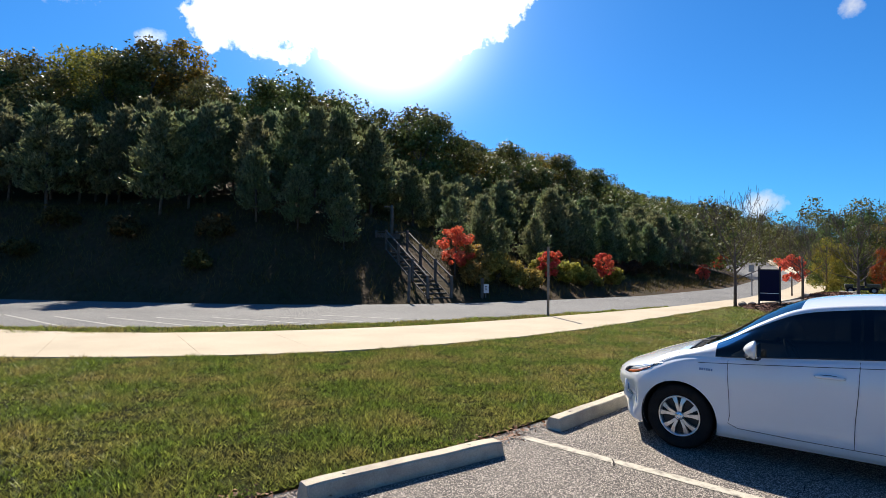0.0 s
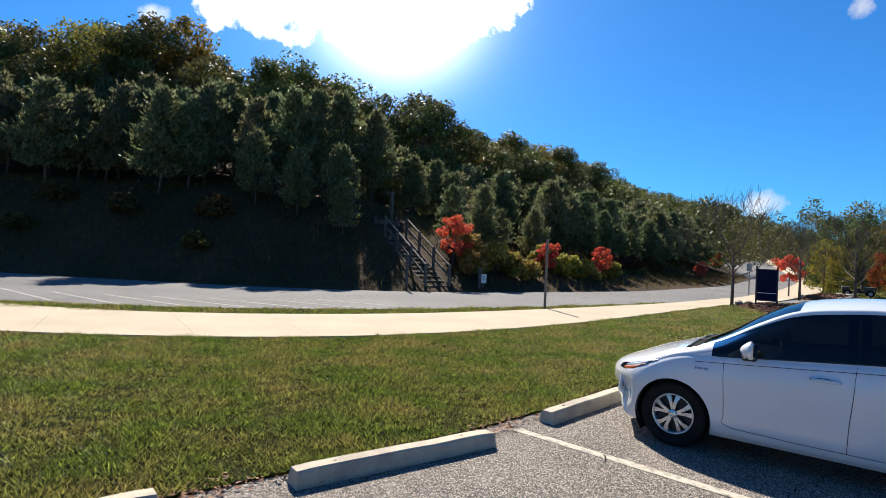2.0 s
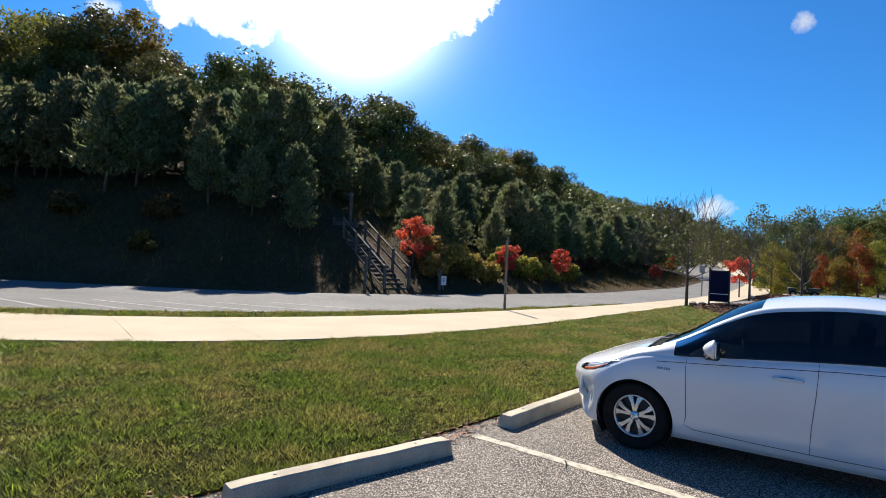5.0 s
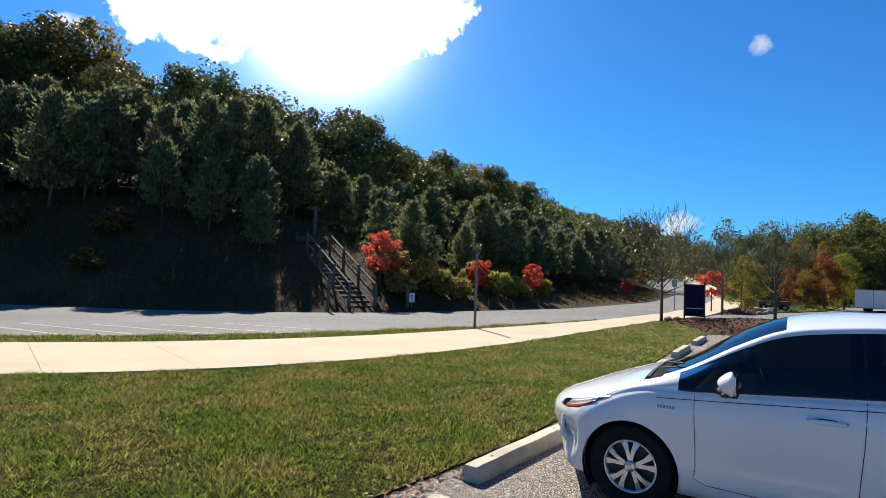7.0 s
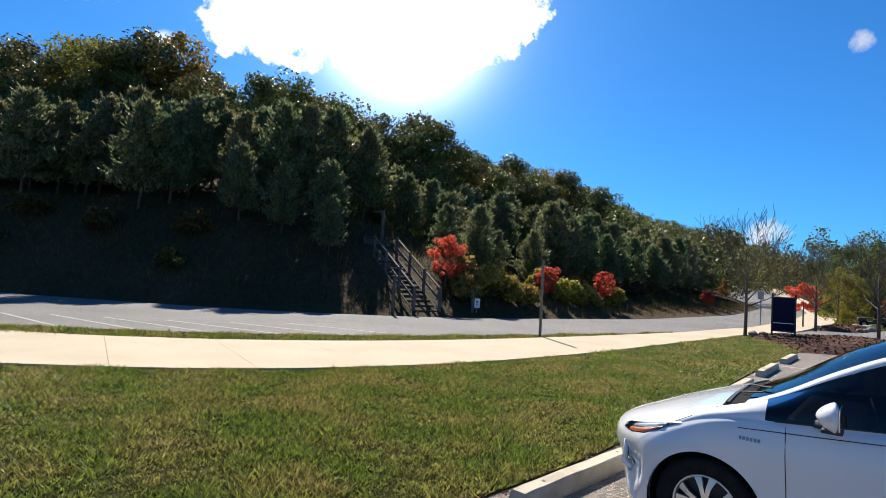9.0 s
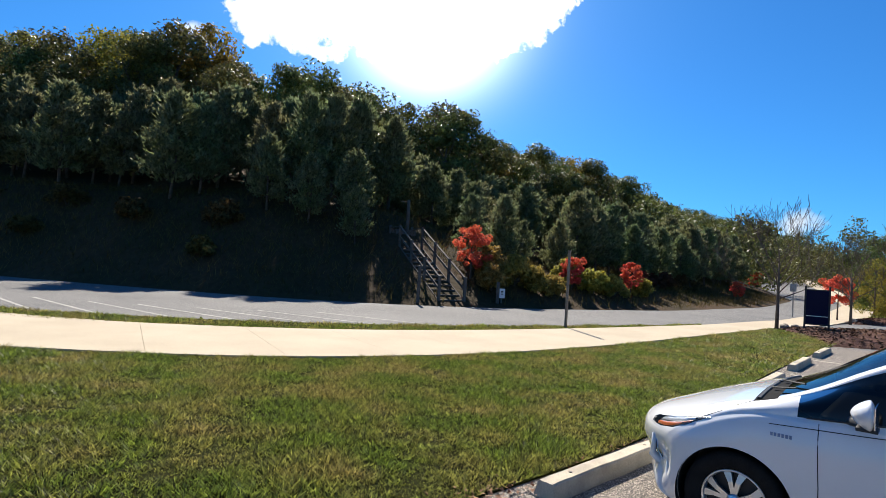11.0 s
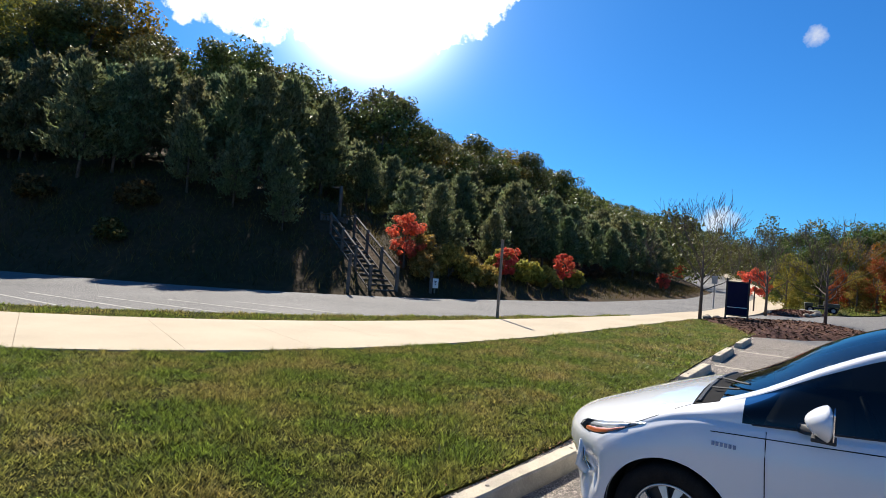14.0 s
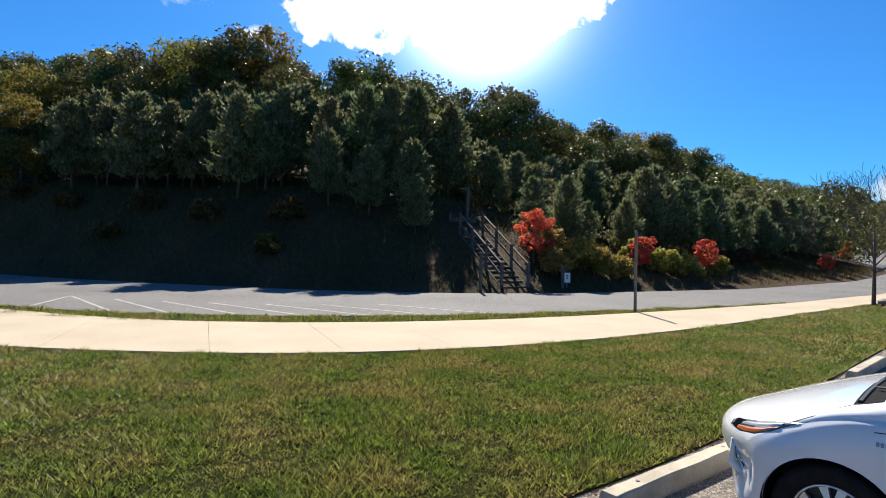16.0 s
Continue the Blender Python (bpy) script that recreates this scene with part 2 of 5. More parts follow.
def part(name, bm, mat, parent=None, label="", smooth=False):
    me = bpy.data.meshes.new(name)
    bm.to_mesh(me)
    bm.free()
    me.materials.append(M[mat])
    if smooth:
        me.polygons.foreach_set("use_smooth", [True] * len(me.polygons))
    ob = new(name, me)
    if parent:
        ob.parent = parent
    return tagged(ob, label)


def raw(name, verts, faces, mat, parent=None, label="", smooth=False):
    me = bpy.data.meshes.new(name)
    me.from_pydata([tuple(v) for v in verts], [], [tuple(f) for f in faces])
    me.materials.append(M[mat])
    if smooth:
        me.polygons.foreach_set("use_smooth", [True] * len(me.polygons))
    ob = new(name, me)
    if parent:
        ob.parent = parent
    return tagged(ob, label)


def bulk(name, verts, loops, per, mat, parent=None, label=""):
    """A large mesh of equal polygons (per corners each) from arrays."""
    me = bpy.data.meshes.new(name)
    v, l = np.asarray(verts, np.float32).reshape(-1, 3), np.asarray(loops, np.int32).ravel()
    me.vertices.add(len(v))
    me.vertices.foreach_set("co", v.ravel())
    me.loops.add(len(l))
    me.loops.foreach_set("vertex_index", l)
    n = len(l) // per
    me.polygons.add(n)
    me.polygons.foreach_set("loop_start", np.arange(n, dtype=np.int32) * per)
    me.update(calc_edges=True)
    me.materials.append(M[mat])
    ob = new(name, me)
    if parent:
        ob.parent = parent
    return tagged(ob, label)


def box_bm(size, centre=(0, 0, 0), bevel=0.0, turn=None, bm=None):
    own = bm or bmesh.new()
    m = Matrix.Translation(centre) @ (turn or Matrix()) @ Matrix.Diagonal((*size, 1))
    got = bmesh.ops.create_cube(own, size=1, matrix=m)
    if bevel:
        edges = {e for v in got["verts"] for e in v.link_edges}
        bmesh.ops.bevel(own, geom=list(edges), offset=bevel, segments=2, affect="EDGES", profile=0.7)
    return own


def tube_bm(points, radii, sides=8, bm=None, closed_ends=True):
    own = bm or bmesh.new()
    rings = []
    pts = [Vector(p) for p in points]
    for i, p in enumerate(pts):
        d = (pts[min(i + 1, len(pts) - 1)] - pts[max(i - 1, 0)]).normalized()
        a = d.orthogonal().normalized() if abs(d.z) > 0.99 else d.cross(Vector((0, 0, 1))).normalized()
        b = d.cross(a)
        r = radii[i] if isinstance(radii, (list, tuple)) else radii
        rings.append([own.verts.new(p + (a * math.cos(k * 2 * math.pi / sides) + b * math.sin(k * 2 * math.pi / sides)) * r) for k in range(sides)])
    for r0, r1 in zip(rings, rings[1:]):
        for k in range(sides):
            own.faces.new((r0[k], r0[(k + 1) % sides], r1[(k + 1) % sides], r1[k]))
    if closed_ends:
        own.faces.new(rings[0][::-1])
        own.faces.new(rings[-1])
    return own


def lathe_bm(profile, sides=40, bm=None):
    """Turns a profile of (radius, height along X) round the X axis."""
    own = bm or bmesh.new()
    rings = [[own.verts.new((x, r * math.cos(k * 2 * math.pi / sides), r * math.sin(k * 2 * math.pi / sides))) for k in range(sides)] for r, x in profile]
    for r0, r1 in zip(rings, rings[1:]):
        for k in range(sides):
            own.faces.new((r0[k], r0[(k + 1) % sides], r1[(k + 1) % sides], r1[k]))
    return own


# ---- the plan: edges as y over x ----
def curve(xs, ys):
    return lambda x: np.interp(x, xs, ys)


def smooth_curve(xs, ys, r=1.2):
    f = curve(xs, ys)
    return lambda x: sum(f(np.asarray(x) + k * r / 3) for k in range(-3, 4)) / 7.0


LOT = smooth_curve((-60, 1.0, 2.7, 5, 11, 17, 19, 60), (0.3, 0.3, 0.42, 0.85, 2.5, 3.95, 4.3, 6.0))
WALK_NEAR = smooth_curve((-60, -12, -5, -1.4, 0.2, 1.4, 2.7, 4.3, 6.6, 10, 16, 21, 27, 40, 57, 80, 140, 220), (66, 18, 11, 7.7, 6.7, 6.0, 5.5, 5.15, 5.0, 5.3, 6.35, 7.2, 7.7, 10.6, 15.8, 25, 52, 88))
WALK_FAR = smooth_curve((-60, -12, -5, -2.2, -0.2, 1.8, 3.8, 6.3, 9.4, 13.5, 19, 27, 40, 57, 80, 140, 220), (71.5, 23, 15.4, 12.2, 10.4, 9.3, 8.55, 8.05, 7.85, 7.95, 8.3, 9.6, 13, 18.2, 27.8, 55, 91))
ROAD_NEAR = smooth_curve((-60, -12, -5, -2.6, -0.2, 3.2, 6.8, 10, 13.3, 17.5, 19, 27, 40, 57, 80, 140, 220), (74.5, 25.8, 18, 14.4, 12.1, 10.2, 9.1, 8.75, 8.4, 8.3, 8.35, 9.65, 13.05, 18.6, 28.6, 56, 92))
ROAD_FAR = smooth_curve((-60, -14, -8, -1, 3.2, 6.5, 9.5, 12.7, 19, 25, 40, 60, 77, 95, 140, 220), (96, 42, 34, 24.8, 20.3, 17.2, 15.4, 14.3, 13.8, 13.8, 16.9, 23.5, 33, 43, 66, 102))


def rise(x):
    """The valley floor climbs slowly in the distance."""
    d = np.maximum(np.asarray(x, float) - 42, 0)
    return 0.03 * d * d / (d + 25)


def hill(x, y):
    """Height of the ground: flat lot and road, a bank and a wooded hill beyond the road, low woods to the east."""
    x, y = np.asarray(x, float), np.asarray(y, float)
    s = np.maximum(y - ROAD_FAR(x) - 0.4, 0)
    k = np.interp(x, (-20, 8, 32, 80, 130), (1.0, 1.0, 0.35, 0.5, 0.9))
    bank = 0.5 * np.minimum(s, 9) * k
    up = np.interp(s - 9, (0, 40, 95, 160, 400), (0, 9.0, 18.5, 18.8, 18.8)) * np.interp(x, (-30, -14, 0, 20, 60, 140, 240, 320, 420), (1.8, 1.5, 1.02, 0.92, 1.15, 1.85, 1.9, 1.4, 0.1))
    wob = 0.35 * np.sin(x * 0.37 + y * 0.11) * np.clip(s / 8, 0, 1)
    return rise(x) + bank + up + wob


def strip(name, f0, f1, z, x0, x1, n, mat, label, category, rows=6, thick=0.12):
    xs = np.linspace(0, 1, n) ** 1.0 * (x1 - x0) + x0
    v, f = [], []
    for x in xs:
        a, b = float(f0(x)), float(f1(x))
        h = float(rise(x)) + z
        v += [(x, a, h - thick)] + [(x, a + (b - a) * j / rows, h) for j in range(rows + 1)] + [(x, b, h - thick)]
    w = rows + 3
    for i in range(n - 1):
        for j in range(w - 1):
            f.append((i * w + j, (i + 1) * w + j, (i + 1) * w + j + 1, i * w + j + 1))
    return tagged(raw(name, v, f, mat), label, category, kind="structure")


# ground: one sheet to the horizon
gx = np.unique(np.concatenate([np.linspace(-1500, -60, 12), np.arange(-60, 60, 2.0), np.arange(60, 260, 6.0), np.linspace(260, 1500, 12)]))
gs = np.unique(np.concatenate([np.linspace(-1500, -60, 10), np.arange(-60, -4, 6.0), (-4, -1.2, 0, 0.4), np.arange(1, 30, 1.5), np.arange(30, 170, 6.0), np.linspace(170, 1500, 10)]))
GX, GS = np.meshgrid(gx, gs, indexing="ij")
GY = GS + ROAD_FAR(GX)
GZ = hill(GX, GY) - np.where(GS < 0.2, 0.16, 0.0)
gv = np.stack([GX, GY, GZ], -1).reshape(-1, 3)
ni, nj = GX.shape
idx = np.arange(ni * nj).reshape(ni, nj)
gf = np.stack([idx[:-1, :-1], idx[1:, :-1], idx[1:, 1:], idx[:-1, 1:]], -1).reshape(-1, 4)
ground = bulk("ground", gv, gf, 4, "forest")
ground.data.polygons.foreach_set("use_smooth", [True] * len(ground.data.polygons))
tagged(ground, "dark wooded hillside ground behind the road", "ground", kind="structure")

strip("parking_lot", lambda x: -45.0 + 0 * x, LOT, 0.0, -60, 17.2, 120, "asphalt", "grey speckled asphalt parking lot", "parking lot", rows=10)
strip("lawn", LOT, WALK_NEAR, 0.015, -60, 21.0, 160, "shaded_soil", "mown lawn soil between parking lot and sidewalk", "lawn", rows=8)
strip("verge", WALK_FAR, ROAD_NEAR, 0.015, -60, 18.4, 120, "shaded_soil", "narrow grass verge beside the road", "verge", rows=3)
strip("pavement", WALK_NEAR, WALK_FAR, 0.035, -60, 200, 260, "concrete", "pale sunlit concrete sidewalk", "sidewalk")
strip("road", lambda x: np.where(np.asarray(x) > 18.4, WALK_FAR(x) + 0.02, ROAD_NEAR(x)), ROAD_FAR, 0.0, -60, 200, 260, "road", "grey asphalt road along the hill", "road")
# east side: driveway, far lawn, mulch beds
strip("driveway", lambda x: np.interp(x, (17, 60, 120), (-45, -30, -30)), lambda x: np.minimum(WALK_NEAR(x) - 0.02, np.interp(x, (17, 21, 24, 44, 46, 120), (4.0, 6.7, 7.3, 10.2, 9.0, 16))), -0.004, 17.1, 120, 90, "road", "grey asphalt driveway beside mulch beds", "driveway", rows=8)
strip("far_lawn", lambda x: np.interp(x, (33, 39, 44, 60, 120), (8.2, 6.9, 6.4, 8.0, 16)), lambda x: WALK_NEAR(x) - 0.02, 0.03, 34, 120, 60, "shaded_soil", "green lawn beside the distant sidewalk", "lawn", rows=4)


def mulch_bed(ring, height, label):
    """A low mound of bark mulch with an uneven surface."""
    cx, cy = sum(p[0] for p in ring) / len(ring), sum(p[1] for p in ring) / len(ring)
    n, rings = 60, 9
    ts = np.linspace(0, len(ring), n, endpoint=False)
    ex = np.interp(ts, range(len(ring) + 1), [p[0] for p in ring] + [ring[0][0]])
    ey = np.interp(ts, range(len(ring) + 1), [p[1] for p in ring] + [ring[0][1]])
    v, f = [(cx, cy, height)], []
    for k in range(1, rings + 1):
        q = k / rings
        for i in range(n):
            bump = 0.03 * noise.noise((ex[i] * q * 3, ey[i] * q * 3, k))
            v.append((cx + (ex[i] - cx) * q, cy + (ey[i] - cy) * q, max(height * (1 - q ** 3) + bump, 0.0) + (0.012 if k < rings else -0.05)))
    for i in range(n):
        f.append((0, 1 + i, 1 + (i + 1) % n))
        for k in range(rings - 1):
            a, b = 1 + k * n, 1 + (k + 1) * n
            f.append((a + i, b + i, b + (i + 1) % n, a + (i + 1) % n))
    bed = tagged(raw("mulch_bed", v, f, "mulch", smooth=True), label, "mulch bed", kind="structure")
    random.seed(5)
    cv, cl = [], []
    for _ in range(1600):
        i, q = random.randrange(n), random.random() ** 0.5 * 0.97
        p = Vector((cx + (ex[i] - cx) * q, cy + (ey[i] - cy) * q, height * (1 - q ** 3) + 0.02))
        d = Vector((random.uniform(-1, 1), random.uniform(-1, 1), random.uniform(-0.3, 0.5))).normalized() * random.uniform(0.03, 0.09)
        e = d.cross(Vector((random.uniform(-1, 1), random.uniform(-1, 1), 1))).normalized() * 0.02
        b = len(cv)
        cv += [p - d - e, p + d - e, p + d + e, p - d + e]
        cl += [b, b + 1, b + 2, b + 3]
    bulk("bark_chips", cv, cl, 4, "chip", bed)
    bed["kind"] = "structure"
    return bed


mulch_bed([(16.8, 4.0), (19.3, 5.6), (20.4, 7.0), (21.6, 6.9), (23.2, 6.0), (25.6, 5.4), (26.6, 4.2), (24.5, 2.6), (20.5, 2.4), (18.2, 2.9)], 0.22, "mounded brown bark mulch bed under a bare tree and sign")
mulch_bed([(30.0, 8.0), (32.0, 8.9), (36.0, 9.6), (38.5, 8.6), (36.5, 7.2), (32.5, 6.9)], 0.18, "brown mulch bed beside the driveway with boulders")


# ---- wheel stops ----
def wheel_stop(x, y, turn, length):
    """A precast bar with sloped sides, worn edges and two spike holes."""
    t = thing("wheel_stop", "weathered precast concrete wheel stop at the lawn's edge", "wheel stop", "wheel stops along the lot edge", at=pose(x, y, 0, 0, 0, turn))
    bm = bmesh.new()
    n, ring = 14, []
    for i in range(n + 1):
        xx = length * i / n
        end = 0.012 if i in (0, n) else 0.0
        wob = 0.003 * noise.noise((x + xx * 3, 1, 2))
        prof = [(-0.0 - 0.012, 0.0), (-0.012, 0.02), (0.004, 0.105), (0.016, 0.118), (0.118, 0.118), (0.13, 0.105), (0.152, 0.02), (0.152, 0.0)]
        ring.append([bm.verts.new((xx + (end if 0 < j < 7 else 0) * (1 if i == 0 else -1), py + wob, pz - (end * 0.6 if 2 <= j <= 5 else 0) + wob)) for j, (py, pz) in enumerate(prof)])
    for a, b in zip(ring, ring[1:]):
        for j in range(8):
            bm.faces.new((a[j], b[j], b[(j + 1) % 8], a[(j + 1) % 8]))
    bm.faces.new(ring[0])
    bm.faces.new(ring[-1][::-1])
    bmesh.ops.recalc_face_normals(bm, faces=bm.faces)
    part("bar", bm, "stop", t)
    for xx in (0.3, length - 0.3):
        bm = tube_bm([(xx, 0.07, 0.112), (xx, 0.07, 0.122)], 0.013, 10)
        part("spike", bm, "post", t, "rusty anchor spike")
    return t


for sx, sy, sr in ((-2.25, 0.1, 0.8), (0.2, 0.03, -2.0), (2.75, 0.14, 9.0), (5.35, 0.8, 13.0), (8.15, 1.45, 14.0), (11.0, 2.22, 14.5), (13.75, 2.92, 14.0)):
    wheel_stop(sx, sy, sr, 1.68)

for lx, ly, lr in ((-0.28, 0.05, 5), (2.36, 0.2, 8.5), (5.1, 0.65, 10), (7.8, 1.35, 12), (10.5, 2.1, 13), (13.2, 2.8, 14)):
    bm = bmesh.new()
    random.seed(int(lx * 10) + 100)
    left, right = [], []
    for i in range(60):
        yy = -5.4 * i / 59
        left.append(bm.verts.new((-0.05 + random.uniform(-0.006, 0.006), yy, 0.004)))
        right.append(bm.verts.new((0.05 + random.uniform(-0.006, 0.006), yy, 0.004)))
    for i in range(59):
        bm.faces.new((left[i], left[i + 1], right[i + 1], right[i]))
    ob = part("stall_line", bm, "paint")
    ob.matrix_basis = pose(lx, ly, 0, 0, 0, lr)
    tagged(ob, "worn pale painted parking stall line on asphalt", "road marking", "stall lines", "structure")


# ---- car ----
def catmull(keys, q):
    """A smooth value at q from rows (q, value...) with q falling."""
    ks = [k[0] for k in keys]
    q = min(max(q, min(ks)), max(ks))
    for i in range(len(keys) - 1):
        if keys[i][0] >= q >= keys[i + 1][0]:
            break
    p0, p1, p2, p3 = keys[max(i - 1, 0)], keys[i], keys[i + 1], keys[min(i + 2, len(keys) - 1)]
    t = (q - p1[0]) / (p2[0] - p1[0])
    res = []
    for j in range(1, len(p1)):
        d = p2[0] - p1[0]
        m1 = (p2[j] - p0[j]) / (p2[0] - p0[0]) * d if p2[0] != p0[0] else 0
        m2 = (p3[j] - p1[j]) / (p3[0] - p1[0]) * d if p3[0] != p1[0] else 0
        res.append((2 * t**3 - 3 * t**2 + 1) * p1[j] + (t**3 - 2 * t**2 + t) * m1 + (-2 * t**3 + 3 * t**2) * p2[j] + (t**3 - t**2) * m2)
    return res


# along the car: y, sill z, half width, belt z, rail half width, rail z, top z, nose bow
CAR = [
    (0.88, 0.36, 0.74, 0.49, 0.50, 0.50, 0.505, 0.44), (0.87, 0.27, 0.78, 0.56, 0.54, 0.575, 0.582, 0.44), (0.84, 0.22, 0.81, 0.62, 0.58, 0.635, 0.643, 0.43),
    (0.76, 0.19, 0.835, 0.675, 0.61, 0.69, 0.702, 0.40), (0.58, 0.18, 0.86, 0.735, 0.64, 0.765, 0.782, 0.30), (0.35, 0.18, 0.875, 0.802, 0.68, 0.855, 0.878, 0.18),
    (0.1, 0.18, 0.88, 0.872, 0.70, 0.938, 0.96, 0.08), (-0.12, 0.18, 0.88, 0.915, 0.71, 0.985, 1.018, 0.02), (-0.38, 0.18, 0.88, 0.93, 0.695, 1.085, 1.15, 0.0),
    (-0.7, 0.18, 0.88, 0.95, 0.655, 1.265, 1.355, 0.0), (-0.98, 0.18, 0.88, 0.97, 0.62, 1.395, 1.475, 0.0), (-1.3, 0.18, 0.88, 0.995, 0.595, 1.45, 1.53, 0.0), (-1.7, 0.18, 0.88, 1.025, 0.585, 1.475, 1.55, 0.0),
    (-2.2, 0.18, 0.88, 1.045, 0.58, 1.44, 1.52, 0.0), (-2.7, 0.19, 0.875, 1.05, 0.56, 1.35, 1.44, 0.0), (-3.15, 0.22, 0.84, 1.04, 0.54, 1.21, 1.30, 0.0),
    (-3.5, 0.30, 0.77, 1.0, 0.52, 1.06, 1.13, 0.0), (-3.65, 0.42, 0.70, 0.93, 0.50, 0.96, 1.0, 0.0)]


def car_section(y):
    zs, w, zb, wr, zr, zt, bow = catmull(CAR, y)
    mid = (zs + zb) / 2
    rows = [(0.0, zs), (w * 0.80, zs), (w * 0.915, zs + 0.02), (w * 0.965, zs + 0.09), (w * 0.985, zs + (zb - zs) * 0.3), (w * 1.0, mid), (w * 1.0, zs + (zb - zs) * 0.72),
            (w * 0.985, zs + (zb - zs) * 0.86), (w * 0.955, zb - 0.025), (w * 0.925, zb)]
    for k in (0.12, 0.3, 0.5, 0.7, 0.88, 1.0):
        out_x = w * 0.925 + (wr - w * 0.925) * k
        rows.append((out_x + 0.03 * math.sin(math.pi * k), zb + (zr - zb) * k))
    for k in (0.12, 0.35, 0.65, 1.0):
        rows.append((wr * (1 - k), zr + (zt - zr) * (1 - (1 - k) ** 2)))
    return [(x, y - bow * (x / w) ** 2, z) for x, z in rows]


def car_point(y, v):
    """The point of the left side at station y and height row v (fractional)."""
    s = car_section(y)
    i = min(int(v), len(s) - 2)
    a, b = Vector(s[i]), Vector(s[i + 1])
    p = a.lerp(b, v - i)
    return Vector((-p.x, p.y, p.z))


def car_normal(y, v):
    p = car_point(y, v)
    n = (car_point(y - 0.01, v) - p).cross(car_point(y, v + 0.05) - p)
    n.normalize()
    return n if n.x < 0 or n.z > 0.5 else -n


def side_row(y, z):
    """Height row v of the left flank at which the surface has height z."""
    best = 3.0
    for k in range(120):
        v = 2.0 + k * 0.11
        top = car_point(y, v).z
        if top >= z:
            low = car_point(y, v - 0.11).z
            return v - 0.11 * (top - z) / max(top - low, 1e-6)
        best = v
    return best


def flank(y, z, lift=0.0):
    v = side_row(y, z)
    return car_point(y, v) + car_normal(y, v) * lift


NOSE_Y, NOSE_V = np.arange(0.878, 0.02, -0.008), np.arange(2.2, 18.0, 0.08)
NOSE = np.array([[car_point(float(y), float(v)) for v in NOSE_V] for y in NOSE_Y])


def nose_point(x, z, lift=0.0):
    """The point of the left front that shows at half width x and height z, seen from ahead."""
    d = (NOSE[:, :, 0] + x) ** 2 + (NOSE[:, :, 2] - z) ** 2
    i, j = np.unravel_index(int(np.argmin(d)), d.shape)
    y, v = float(NOSE_Y[i]), float(NOSE_V[j])
    p = car_point(y, v)
    n = (car_point(y - 0.02, v) - p).cross(car_point(y, v + 0.1) - p).normalized()
    if n.x > 0 or n.y < -0.5:
        n = -n
    return Vector((-x, p.y, z)) + n * lift


def nose_patch(car, name, lower, upper, mat, label="", lift=0.006, n=10, m=4, bulge=0.0):
    """A panel on the car's front corner between two lines of (half width, height)."""
    bm, g = bmesh.new(), []
    ql, qu = np.linspace(0, 1, len(lower)), np.linspace(0, 1, len(upper))
    for i in range(n + 1):
        t = i / n
        a = (np.interp(t, ql, [p[0] for p in lower]), np.interp(t, ql, [p[1] for p in lower]))
        b = (np.interp(t, qu, [p[0] for p in upper]), np.interp(t, qu, [p[1] for p in upper]))
        g.append([bm.verts.new(nose_point(float(a[0] + (b[0] - a[0]) * j / m), float(a[1] + (b[1] - a[1]) * j / m), lift * min(1, 0.2 + 3 * min(j, m - j) / m) + bulge * math.sin(math.pi * j / m))) for j in range(m + 1)])
    for i in range(n):
        for j in range(m):
            bm.faces.new((g[i][j], g[i + 1][j], g[i + 1][j + 1], g[i][j + 1]))
    bmesh.ops.recalc_face_normals(bm, faces=bm.faces)
    return part(name, bm, mat, car, label, True)


HUB, HUB_R, REAR = 0.315, 0.352, -2.70


